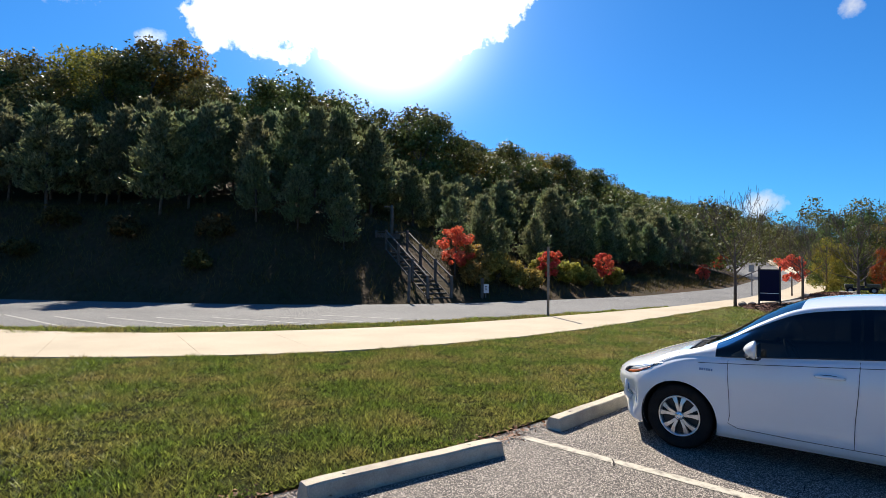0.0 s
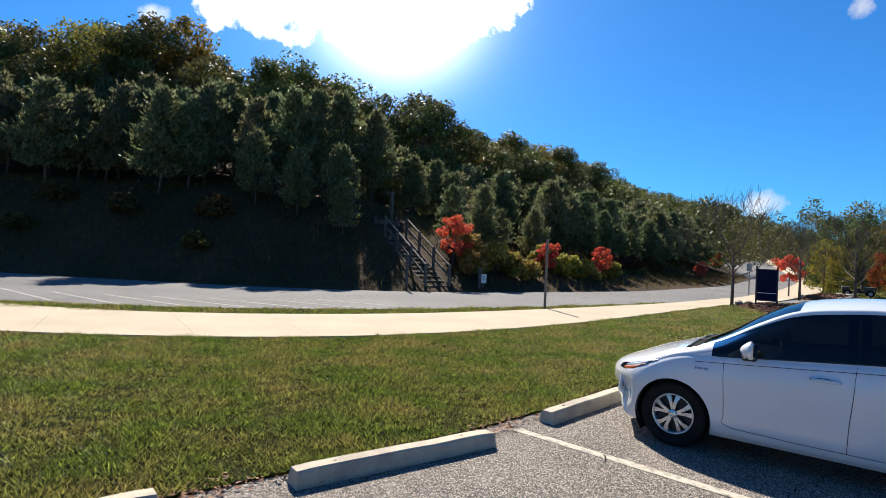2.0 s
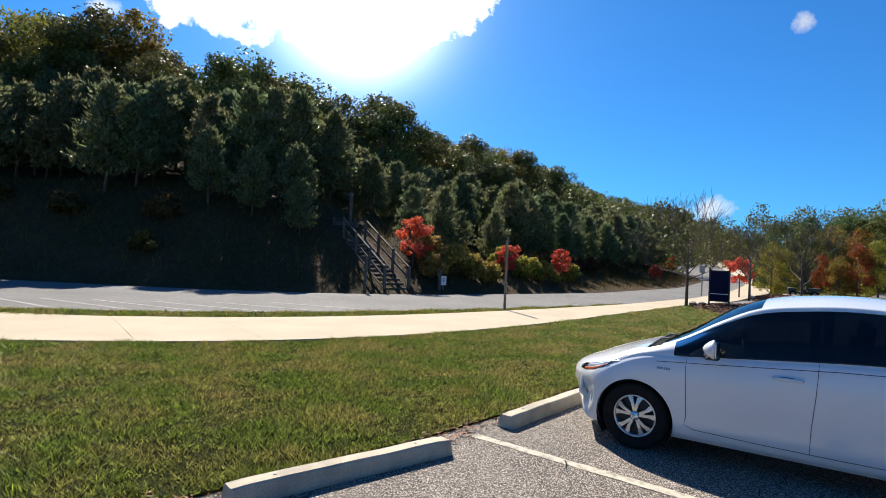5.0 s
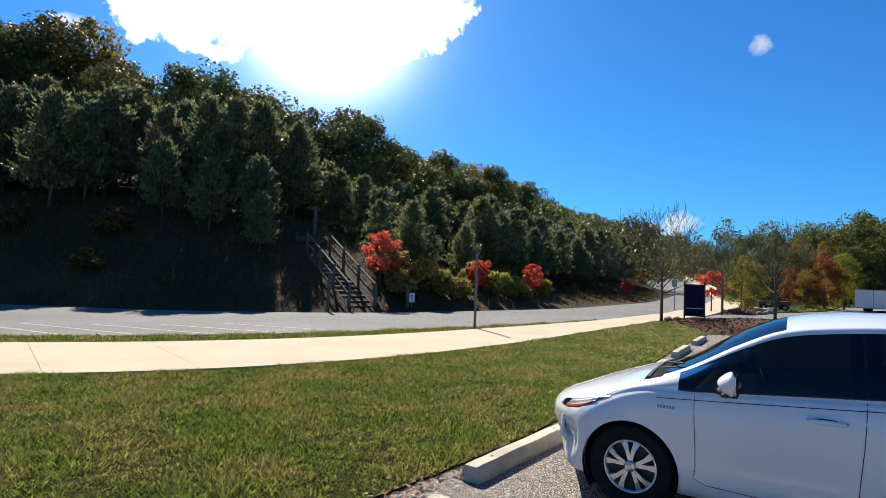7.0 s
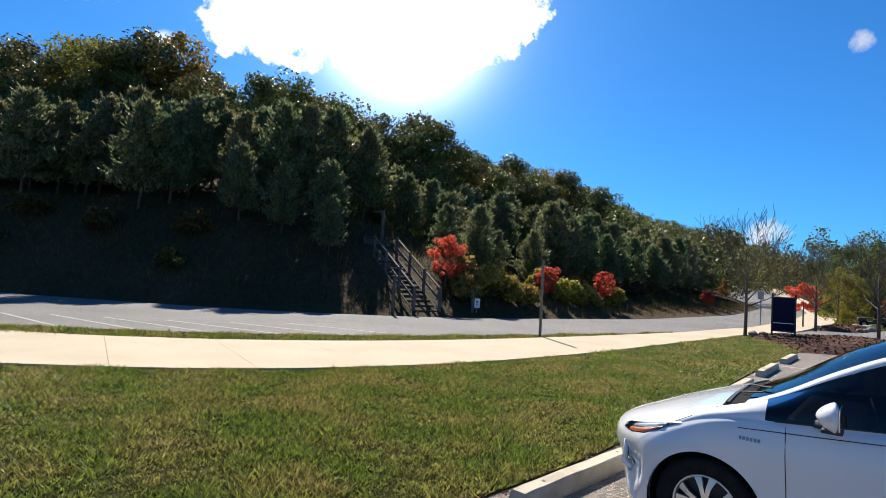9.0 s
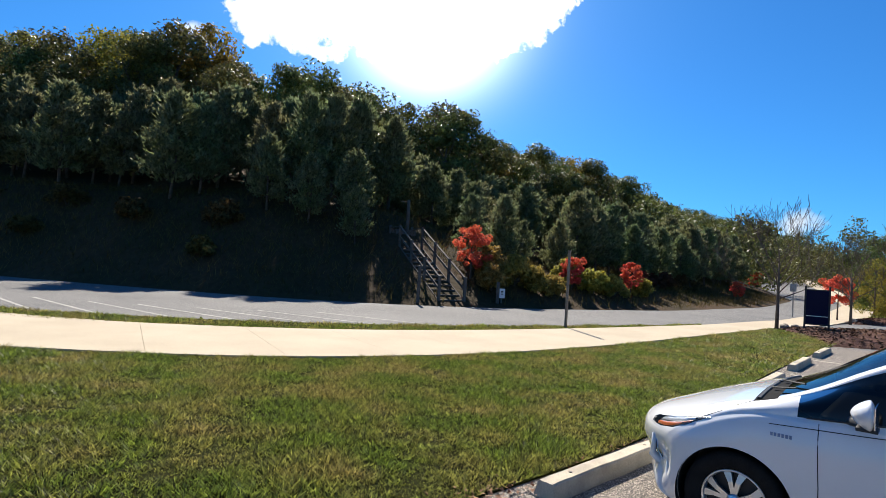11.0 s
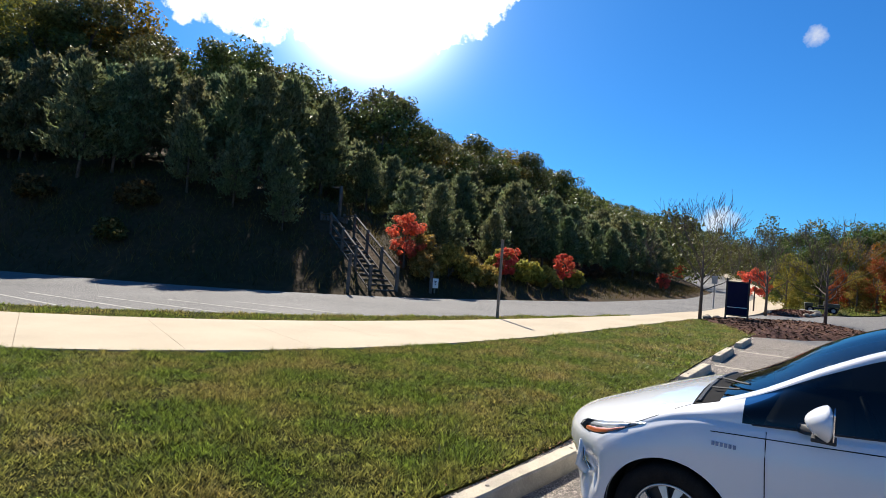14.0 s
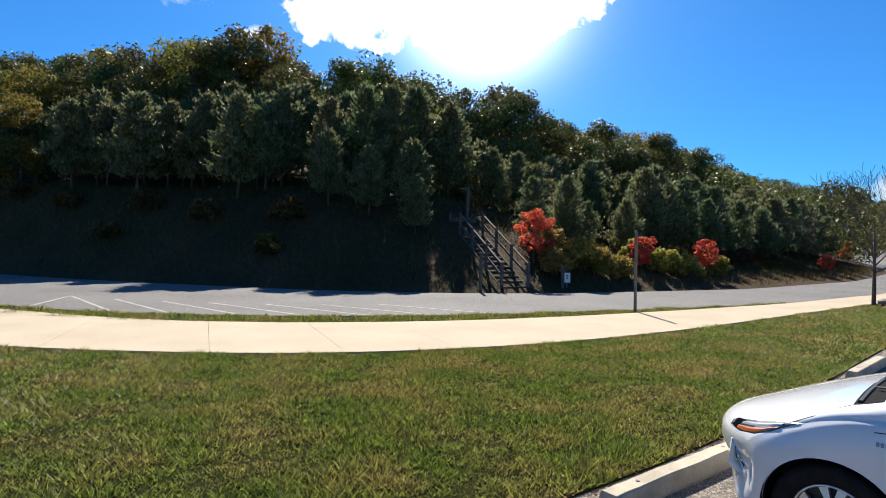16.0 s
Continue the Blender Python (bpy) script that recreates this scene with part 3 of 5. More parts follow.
def car_body(car):
    ys = [0.88 - 0.004 * i for i in range(4)] + list(np.arange(0.864, -3.65, -0.026)) + [-3.65]
    nsub = 4
    grid = []
    for y in ys:
        s = car_section(float(y))
        row = []
        for i in range(len(s) - 1):
            p0, p1, p2, p3 = (Vector(s[max(i - 1, 0)]), Vector(s[i]), Vector(s[i + 1]), Vector(s[min(i + 2, len(s) - 1)]))
            for k in range(nsub):
                t = k / nsub
                if i in (0, 8, 9, 15):
                    row.append(p1.lerp(p2, t))
                else:
                    row.append(0.5 * (2 * p1 + (p2 - p0) * t + (2 * p0 - 5 * p1 + 4 * p2 - p3) * t * t + (3 * p1 - p0 - 3 * p2 + p3) * t**3))
        row.append(Vector(s[-1]))
        grid.append(row)
    nr = len(grid[0])
    groups = {"body": [], "side_window": [], "windscreen": [], "rear_window": [], "cowl_panel": []}
    kinds = {}
    for i in range(len(ys) - 1):
        for j in range(nr - 1):
            c = (grid[i][j] + grid[i + 1][j + 1]) / 2
            if any(math.hypot(c.y - h, c.z - HUB) < HUB_R and c.z < 0.72 for h in (0.0, REAR)) and j < 8 * nsub:
                continue
            kind = "body"
            if 9 * nsub + 1 <= j < 15 * nsub - 3 and -0.33 > c.y > -3.02:
                kind = "side_window"
            if j >= 15 * nsub + 2 and -0.13 > c.y > -1.0:
                kind = "windscreen"
            if j >= 15 * nsub - 2 and -0.06 > c.y > -0.2:
                kind = "cowl_panel"
            if j >= 15 * nsub + 2 and -2.55 > c.y > -3.35:
                kind = "rear_window"
            kinds[(i, j)] = kind
    # corners shared by cut and kept faces lie on the arch's circle
    corners = {}
    for i in range(len(ys) - 1):
        for j in range(nsub + 1, 8 * nsub):
            for q in ((i, j), (i + 1, j), (i, j + 1), (i + 1, j + 1)):
                corners.setdefault(q, set()).add((i, j) in kinds)
    rim = {q for q, both in corners.items() if len(both) == 2}
    for side in (-1, 1):
        for kind in groups:
            bm = bmesh.new()
            vs = {}

            def vert(i, j):
                if (i, j) not in vs:
                    p = grid[i][j].copy()
                    if (i, j) in rim:
                        for h in (0.0, REAR):
                            d = math.hypot(p.y - h, p.z - HUB)
                            if abs(d - HUB_R) < 0.08:
                                p.y, p.z = h + (p.y - h) * HUB_R / d, HUB + (p.z - HUB) * HUB_R / d
                    vs[(i, j)] = bm.verts.new((p.x * side, p.y, p.z))
                return vs[(i, j)]

            for (i, j), k in kinds.items():
                if k == kind:
                    q = [vert(i, j), vert(i + 1, j), vert(i + 1, j + 1), vert(i, j + 1)]
                    if side < 0:
                        q.reverse()
                    try:
                        bm.faces.new(q)
                    except ValueError:
                        pass
            if kind == "body":
                for i in (0, len(ys) - 1):
                    loop = [vert(i, j) for j in range(nr)]
                    try:
                        bm.faces.new(loop)
                    except ValueError:
                        pass
            groups[kind].append((side, bm))
    for kind, halves in groups.items():
        if kind == "side_window":
            for side, bm in halves:
                ob = part("side_window", bm, "tinted", car, "dark tinted side glass", True)
                ob.visible_shadow = True
            continue
        (s0, b0), (s1, b1) = halves
        tmp = bpy.data.meshes.new("half")
        b1.to_mesh(tmp)
        b0.from_mesh(tmp)
        b1.free()
        bmesh.ops.remove_doubles(b0, verts=b0.verts, dist=0.0005)
        bmesh.ops.recalc_face_normals(b0, faces=b0.faces)
        part("body_shell" if kind == "body" else kind, b0, {"body": "white_paint", "windscreen": "windscreen", "rear_window": "tinted", "cowl_panel": "cowl"}[kind], car, {"body": "", "cowl_panel": "black cowl below the windscreen"}.get(kind, "tinted car glass"), True)


def wheel(car, side, y):
    """Tyre, alloy rim with five split spokes, hub cap. side -1 is the driver's side."""
    w = new("wheel")
    w.parent = car
    w.matrix_basis = pose(side * 0.742, y, HUB) @ (Matrix() if side < 0 else pose(0, 0, 0, 0, 0, 180))
    prof = [(0.185, 0.09), (0.195, -0.07), (0.22, -0.092), (0.275, -0.1), (0.298, -0.092), (0.312, -0.07), (0.315, 0.0), (0.312, 0.07), (0.295, 0.09), (0.205, 0.09)]
    bm = lathe_bm(prof, 48)
    bmesh.ops.recalc_face_normals(bm, faces=bm.faces)
    part("tyre", bm, "rubber", w, "", True)
    bm = lathe_bm([(0.192, 0.08), (0.182, 0.02), (0.18, -0.06), (0.192, -0.072), (0.2, -0.077), (0.196, -0.082), (0.186, -0.08), (0.178, -0.058)], 48)
    part("rim", bm, "alloy", w, "silver alloy rim", True)
    bm = lathe_bm([(0.185, -0.02), (0.03, -0.02), (0.001, -0.02)], 32)
    part("brake_cover", bm, "black", w, "black recess behind the spokes")
    for k in range(5):
        for d in (-1, 1):
            a0, a1 = radians(72 * k + 90 + d * 7), radians(72 * k + 90 + d * 15)
            r0, r1 = 0.035, 0.185
            bm = bmesh.new()
            for (ra, aa, hw, xx) in ((r0, a0, 0.012, -0.072), (0.12, (a0 + a1) / 2, 0.015, -0.078), (r1, a1, 0.024, -0.068)):
                for sgn, dep in ((-1, 0.0), (1, 0.0), (1, 0.03), (-1, 0.03)):
                    ca, sa = math.cos(aa), math.sin(aa)
                    bm.verts.new((xx + dep, ra * ca - sgn * hw * sa, ra * sa + sgn * hw * ca))
            bm.verts.ensure_lookup_table()
            for i in (0, 4):
                for j in range(4):
                    bm.faces.new([bm.verts[i + j], bm.verts[i + (j + 1) % 4], bm.verts[i + 4 + (j + 1) % 4], bm.verts[i + 4 + j]])
            bmesh.ops.recalc_face_normals(bm, faces=bm.faces)
            part("spoke", bm, "alloy", w)
    bm = lathe_bm([(0.044, -0.06), (0.042, -0.082), (0.03, -0.087), (0.001, -0.088)], 24)
    part("hub_cap", bm, "alloy", w, "round silver hub cap", True)
    bm = lathe_bm([(0.028, -0.0885), (0.022, -0.0905), (0.018, -0.0885)], 24)
    part("emblem_ring", bm, "chrome", w)
    # inner lining of the arch
    bm = bmesh.new()
    prev = None
    for i in range(25):
        a = radians(-35 + 250 * i / 24)
        r = HUB_R + 0.004
        pr = [bm.verts.new((side * 0.865, y + r * math.cos(a), HUB + r * math.sin(a))), bm.verts.new((side * 0.52, y + r * math.cos(a), HUB + r * math.sin(a)))]
        if prev:
            bm.faces.new((prev[0], prev[1], pr[1], pr[0]))
        prev = pr
    bm.verts.ensure_lookup_table()
    bm.faces.new([v for v in bm.verts if abs(v.co.x) < 0.6])
    part("arch_liner", bm, "black", car, "black plastic wheel arch liner")


def seam(car, pts, name="panel_gap", mat="seam", r=0.0026):
    dense = []
    for (y0, z0), (y1, z1) in zip(pts, pts[1:]):
        k = max(2, int(math.hypot(y1 - y0, z1 - z0) / 0.035))
        dense += [(y0 + (y1 - y0) * i / k, z0 + (z1 - z0) * i / k) for i in range(k)]
    dense.append(pts[-1])
    part(name, tube_bm([flank(y, z, 0.002) for y, z in dense], r, 5), mat, car)


def patch(car, name, y0, y1, lower, upper, mat, label="", lift=0.004, n=14, m=6):
    """A panel that follows the flank between two height lines."""
    bm = bmesh.new()
    g = []
    for i in range(n + 1):
        y = y0 + (y1 - y0) * i / n
        a, b = lower(y), upper(y)
        g.append([bm.verts.new(flank(y, a + (b - a) * j / m, lift * math.sin(math.pi * min(max(j / m, 0.08), 0.92)))) for j in range(m + 1)])
    for i in range(n):
        for j in range(m):
            bm.faces.new((g[i][j], g[i + 1][j], g[i + 1][j + 1], g[i][j + 1]))
    return part(name, bm, mat, car, label, True)


def build_car(at):
    car = thing("car", "white hatchback car with dark tinted windows, parked nose to the lawn", "car", at=at)
    car_body(car)
    for y in (0.0, REAR):
        for side in (-1, 1):
            wheel(car, side, y)
    # door edges, sill, belt crease, hood edge
    seam(car, [(-0.45, 0.915), (-0.455, 0.75), (-0.465, 0.55), (-0.465, 0.4), (-0.45, 0.335), (-0.53, 0.3), (-1.0, 0.285), (-1.5, 0.28), (-2.1, 0.28), (-2.28, 0.32), (-2.42, 0.47), (-2.5, 0.62)])
    seam(car, [(-1.45, 1.0), (-1.435, 0.75), (-1.41, 0.5), (-1.4, 0.28)])
    # the belt crease's shade line, drawn as a thin dark tube on the paint
    seam(car, [(-0.18, 0.865), (-0.6, 0.893), (-1.1, 0.93), (-1.6, 0.968), (-2.2, 0.995), (-2.8, 1.0)], "belt_crease", r=0.0028)
    part("hood_gap", tube_bm([car_point(y, v) for y, v in ((0.76, 15.0), (0.66, 13.0), (0.52, 11.4), (0.35, 10.9), (0.2, 11.6), (0.06, 13.0), (-0.06, 14.8))], 0.003, 5), "seam", car)
    # lamps
    lamp = nose_patch(car, "headlamp", [(0.545, 0.642), (0.66, 0.65), (0.76, 0.682), (0.80, 0.727), (0.81, 0.80)], [(0.53, 0.695), (0.64, 0.735), (0.72, 0.772), (0.78, 0.803), (0.812, 0.822)], "lamp_dark", "dark swept back headlamp", 0.004, 16, 6)
    nose_patch(lamp, "lamp_lens", [(0.61, 0.652), (0.70, 0.667), (0.77, 0.70), (0.80, 0.75)], [(0.61, 0.678), (0.69, 0.70), (0.76, 0.735), (0.80, 0.775)], "amber", "amber strip in the headlamp", 0.009, 10, 3)
    nose_patch(lamp, "lamp_lens", [(0.61, 0.684), (0.69, 0.707), (0.76, 0.742), (0.795, 0.778)], [(0.61, 0.71), (0.69, 0.742), (0.75, 0.77), (0.79, 0.795)], "lamp_clear", "clear strip in the headlamp", 0.009, 10, 3)
    for k in range(6):
        x = 0.537 + 0.012 * k
        part("lamp_rib", tube_bm([nose_point(x, 0.646 + 0.001 * k, 0.006), nose_point(x - 0.004, 0.672 + 0.002 * k, 0.012), nose_point(x - 0.01, 0.694 + 0.003 * k, 0.006)], 0.003, 5), "black", lamp, "black lamp rib")
    fin = [(0.585, 0.57, 0.0, 0.010), (0.582, 0.50, 0.008, 0.020), (0.575, 0.42, 0.014, 0.030), (0.562, 0.34, 0.016, 0.040), (0.545, 0.27, 0.012, 0.046), (0.53, 0.225, 0.0, 0.030)]
    part("corner_fin", tube_bm([nose_point(x, z, up) for x, z, up, _ in fin], [r for _, _, _, r in fin], 14), "white_paint", car, "white vertical fin on the bumper corner", True)
    part("corner_slot", tube_bm([nose_point(0.60, 0.54, 0.0), nose_point(0.612, 0.46, 0.0), nose_point(0.622, 0.37, 0.0), nose_point(0.626, 0.30, 0.0)], [0.003, 0.008, 0.011, 0.006], 8), "black", car, "dark slot behind the corner fin", True)
    part("fin_trim", tube_bm([nose_point(0.61, 0.54, 0.002), nose_point(0.626, 0.46, 0.002), nose_point(0.64, 0.37, 0.002), nose_point(0.643, 0.30, 0.002)], 0.004, 6), "chrome", car, "bright trim along the corner fin", True)
    # window surround in black
    part("window_trim", tube_bm([car_point(y, 9.33) + car_normal(y, 9.33) * 0.003 for y in np.arange(-0.38, -3.0, -0.08)], 0.006, 6), "black", car, "black window trim")
    for y in (-1.41, -1.5):
        part("door_pillar", tube_bm([car_point(y, v) + Vector((0.05, 0, -0.01)) for v in np.arange(9.3, 14.4, 0.4)], 0.035, 8), "black", car, "black pillar behind the glass")
    # badge as bars
    for k in range(6):
        y = -0.20 - 0.022 * k
        p = flank(y, 0.81, 0.003)
        part("badge_letter", box_bm((0.004, 0.014, 0.022), p, 0.001), "badge", car, "small blue grey fender badge")
    # door handles
    for y in (-1.24, -2.3):
        c = flank(y, 0.86)
        bm = tube_bm([c + Vector((0.0, 0.11, 0)), c + Vector((-0.026, 0.085, 0.002)), c + Vector((-0.032, 0.0, 0.004)), c + Vector((-0.026, -0.085, 0.002)), c + Vector((0.0, -0.11, 0))], [0.008, 0.014, 0.015, 0.014, 0.008], 10)
        part("door_handle", bm, "white_paint", car, "white door handle", True)
        # shade behind the handle, put in as a flat black ellipsoid
        bm = bmesh.new()
        bmesh.ops.create_uvsphere(bm, u_segments=20, v_segments=10, radius=1.0, matrix=Matrix.Translation(c + Vector((0.004, 0.0, 0))) @ Matrix.Diagonal((0.008, 0.1, 0.02, 1)))
        part("handle_recess", bm, "black", car, "black ellipsoid standing in for the shade behind the handle", True)
    # mirrors
    for side in (-1, 1):
        bm = bmesh.new()
        bmesh.ops.create_uvsphere(bm, u_segments=28, v_segments=16, radius=1.0)
        for v in bm.verts:
            x, y, z = v.co
            y2 = y * 0.085 if y > 0 else y * 0.03
            v.co = (x * 0.115 * (1 - 0.2 * max(y, 0)), y2, z * 0.083 * (1 - 0.15 * x) * (1 - 0.35 * max(y, 0)))
        bmesh.ops.transform(bm, verts=bm.verts, matrix=pose(side * 1.02, -0.70, 1.055, 0, 0, -8 * side) @ Matrix.Diagonal((-side, 1, 1, 1)))
        bmesh.ops.recalc_face_normals(bm, faces=bm.faces)
        mir = part("door_mirror", bm, "white_paint", car, "white door mirror cap", True)
        part("mirror_glass", box_bm((0.19, 0.006, 0.12), (side * 1.02, -0.732, 1.053), 0.002), "chrome", mir, "mirror glass")
        part("mirror_arm", tube_bm([(side * 0.80, -0.60, 0.965), (side * 0.88, -0.66, 0.975), (side * 0.98, -0.695, 0.995)], [0.03, 0.022, 0.02], 8), "black", mir, "black mirror arm", True)
        part("mirror_base", box_bm((0.12, 0.1, 0.02), (side * 1.02, -0.695, 0.978), 0.008), "black", mir)
    # wipers and cowl
    part("cowl", tube_bm([car_point(-0.08, v) + Vector((0, 0, 0.0)) for v in (15.2, 15.6, 16.2, 17, 18, 18.9)], 0.016, 6), "black", car, "black cowl strip")
    part("cowl_mirror_side", tube_bm([Vector((-1, 1, 1)) * car_point(-0.08, v) for v in (15.2, 15.6, 16.2, 17, 18, 18.9)], 0.016, 6), "black", car)
    for a, b, va, vb in ((-0.13, -0.34, 18.6, 16.2), (-0.12, -0.30, 17.2, 15.8)):
        pts = []
        for k in range(7):
            y, v = a + (b - a) * k / 6, va + (vb - va) * k / 6
            pts.append(car_point(y, v) + car_normal(y, v) * 0.015 + Vector((0, 0, 0.008)))
        part("wiper", tube_bm(pts, 0.007, 6), "black", car, "black wiper")
    # cabin
    bm = box_bm((1.36, 2.9, 0.04), (0, -1.75, 0.33))
    part("cabin_floor", bm, "seat", car)
    part("dashboard", box_bm((1.3, 0.42, 0.24), (0, -0.62, 0.82), 0.06), "black", car, "black dashboard", True)
    for sx in (-0.36, 0.36):
        for sy in (-1.55, -2.45):
            part("car_seat", box_bm((0.48, 0.5, 0.16), (sx, sy + 0.2, 0.52), 0.05), "seat", car, "dark cloth seat", True)
            part("seat_back", box_bm((0.46, 0.14, 0.62), (sx, sy - 0.12, 0.85), 0.06, pose(0, 0, 0, 14)), "seat", car, "", True)
            part("headrest", box_bm((0.26, 0.1, 0.17), (sx, sy - 0.22, 1.23), 0.04, pose(0, 0, 0, 10)), "seat", car, "", True)
    tilt = pose(-0.36, -0.92, 0.93, 65, 0, 0)
    ring = [tilt @ Vector((0.18 * math.cos(a), 0.18 * math.sin(a), 0)) for a in np.linspace(0, 2 * math.pi, 29)]
    part("steering_wheel", tube_bm(ring, 0.014, 8, closed_ends=False), "black", car, "black steering wheel", True)
    part("plate_underside", box_bm((1.45, 3.6, 0.03), (0, -1.4, 0.2)), "black", car, "dark underside")
    return car


build_car(pose(3.9, -0.61, 0, 0, 0, 13.4) @ Matrix.Diagonal((0.8614, 0.8614, 0.8614, 1)))


# ---- trees ----
def leaf_mesh(name, points, normals, size, mat, rng, aspect=1.6):
    """Many small leaves or clumps, a three-cornered piece each."""
    n = len(points)
    p = np.asarray(points, float)
    d = np.asarray(normals, float) + rng.normal(0, 0.75, (n, 3))
    d /= np.linalg.norm(d, axis=1)[:, None] + 1e-9
    r = rng.normal(0, 1, (n, 3))
    a = np.cross(d, r)
    a /= np.linalg.norm(a, axis=1)[:, None] + 1e-9
    b = np.cross(d, a)
    sz = size * rng.uniform(0.6, 1.35, n)[:, None]
    a, b = a * sz * 0.5 * aspect, b * sz * 0.55
    v = np.stack([p - a, p + a * 0.35 - b + d * sz * 0.15, p + a * 0.5 + b + d * sz * 0.1], 1).reshape(-1, 3)
    me = bpy.data.meshes.new(name)
    me.vertices.add(len(v))
    me.vertices.foreach_set("co", v.astype(np.float32).ravel())
    me.loops.add(3 * n)
    me.loops.foreach_set("vertex_index", np.arange(3 * n, dtype=np.int32))
    me.polygons.add(n)
    me.polygons.foreach_set("loop_start", np.arange(n, dtype=np.int32) * 3)
    me.update(calc_edges=True)
    me.materials.append(M[mat])
    return me


def mesh_of(bm, name, mat, smooth=True):
    me = bpy.data.meshes.new(name)
    bm.to_mesh(me)
    bm.free()
    me.materials.append(M[mat])
    if smooth:
        me.polygons.foreach_set("use_smooth", [True] * len(me.polygons))
    return me


def limbs(bm, rng, start, direction, length, radius, depth, tips, spread=0.6, sides=6, lift=0.15, kids=3, least=0.0):
    """A branch that bends, tapers and forks."""
    pts, rad, p, d = [start], [radius], start.copy(), direction.normalized()
    steps = 4 if depth > 0 else 3
    for i in range(steps):
        d = (d + Vector(rng.normal(0, 0.13, 3)) + Vector((0, 0, lift * 0.3))).normalized()
        p = p + d * (length / steps)
        pts.append(p.copy())
        rad.append(max(radius * (1 - 0.62 * (i + 1) / steps), least))
    tube_bm(pts, rad, sides, bm, closed_ends=False)
    if depth == 0:
        tips.append(p)
        return
    for k in range(kids):
        i = min(1 + int(rng.integers(1, steps)), steps) if k else steps
        ang = rng.uniform(0, 2 * math.pi)
        side = Vector((math.cos(ang), math.sin(ang), rng.uniform(-0.1, 0.7)))
        nd = (d + side * spread).normalized()
        limbs(bm, rng, pts[i], nd, length * rng.uniform(0.55, 0.8), rad[i] * 0.72, depth - 1, tips, spread, max(sides - 1, 3), lift, kids, least)


def pine_parts(seed, h):
    rng = np.random.default_rng(seed)
    bm = bmesh.new()
    lean = Vector(rng.normal(0, 0.02, 3))
    tube_bm([Vector((0, 0, -0.3)), Vector((0, 0, h * 0.4)) + lean * h, Vector((0, 0, h * 0.97)) + lean * 2 * h], [0.028 * h * 0.6, 0.017 * h * 0.6, 0.004 * h], 7, bm)
    pts, nrm = [], []
    z = h * 0.2
    while z < h * 0.99:
        q = (z - h * 0.2) / (h * 0.8)
        reach = h * 0.31 * (1 - q) ** 0.75 * (0.55 + 0.45 * min(q * 5, 1)) + 0.12
        for k in range(int(rng.integers(5, 8))):
            a = rng.uniform(0, 2 * math.pi)
            L = reach * rng.uniform(0.6, 1.2)
            upw = 0.15 + 0.75 * q
            base = Vector((0, 0, z)) + lean * z
            tip = base + Vector((math.cos(a) * L, math.sin(a) * L, L * upw * 0.6))
            tube_bm([base, base.lerp(tip, 0.6) - Vector((0, 0, 0.05)), tip], [0.012 * (1 - q) + 0.008, 0.008, 0.004], 3, bm, False) if k < 4 else None
            for j in range(int(9 + 12 * L)):
                t = rng.uniform(0.3, 1.05)
                c = base.lerp(tip, t)
                pts.append(c + Vector(rng.normal(0, 0.1 + 0.05 * L, 3)))
                nrm.append((math.cos(a) * 0.6, math.sin(a) * 0.6, 0.9))
        z += h * rng.uniform(0.035, 0.055)
    # needle tufts: narrow upward pointing pieces
    n = len(pts)
    p = np.array(pts, float)
    u = np.array(nrm, float) + rng.normal(0, 0.45, (n, 3))
    u /= np.linalg.norm(u, axis=1)[:, None]
    w = np.cross(u, rng.normal(0, 1, (n, 3)))
    w /= np.linalg.norm(w, axis=1)[:, None]
    ln, wd = rng.uniform(0.22, 0.46, n)[:, None], rng.uniform(0.035, 0.08, n)[:, None]
    v = np.concatenate([np.stack([p - w * wd, p + w * wd, p + u * ln], 1), np.stack([p + u * ln * 0.2 - np.cross(u, w) * wd * 1.6, p + u * ln * 0.2 + np.cross(u, w) * wd * 1.6, p + u * ln * 0.9 + w * wd], 1)]).reshape(-1, 3)
    me = bpy.data.meshes.new("crown")
    me.vertices.add(len(v))
    me.vertices.foreach_set("co", v.astype(np.float32).ravel())
    me.loops.add(len(v))
    me.loops.foreach_set("vertex_index", np.arange(len(v), dtype=np.int32))
    me.polygons.add(len(v) // 3)
    me.polygons.foreach_set("loop_start", np.arange(len(v) // 3, dtype=np.int32) * 3)
    me.update(calc_edges=True)
    me.materials.append(M["pine"])
    return mesh_of(bm, "trunk", "bark"), me


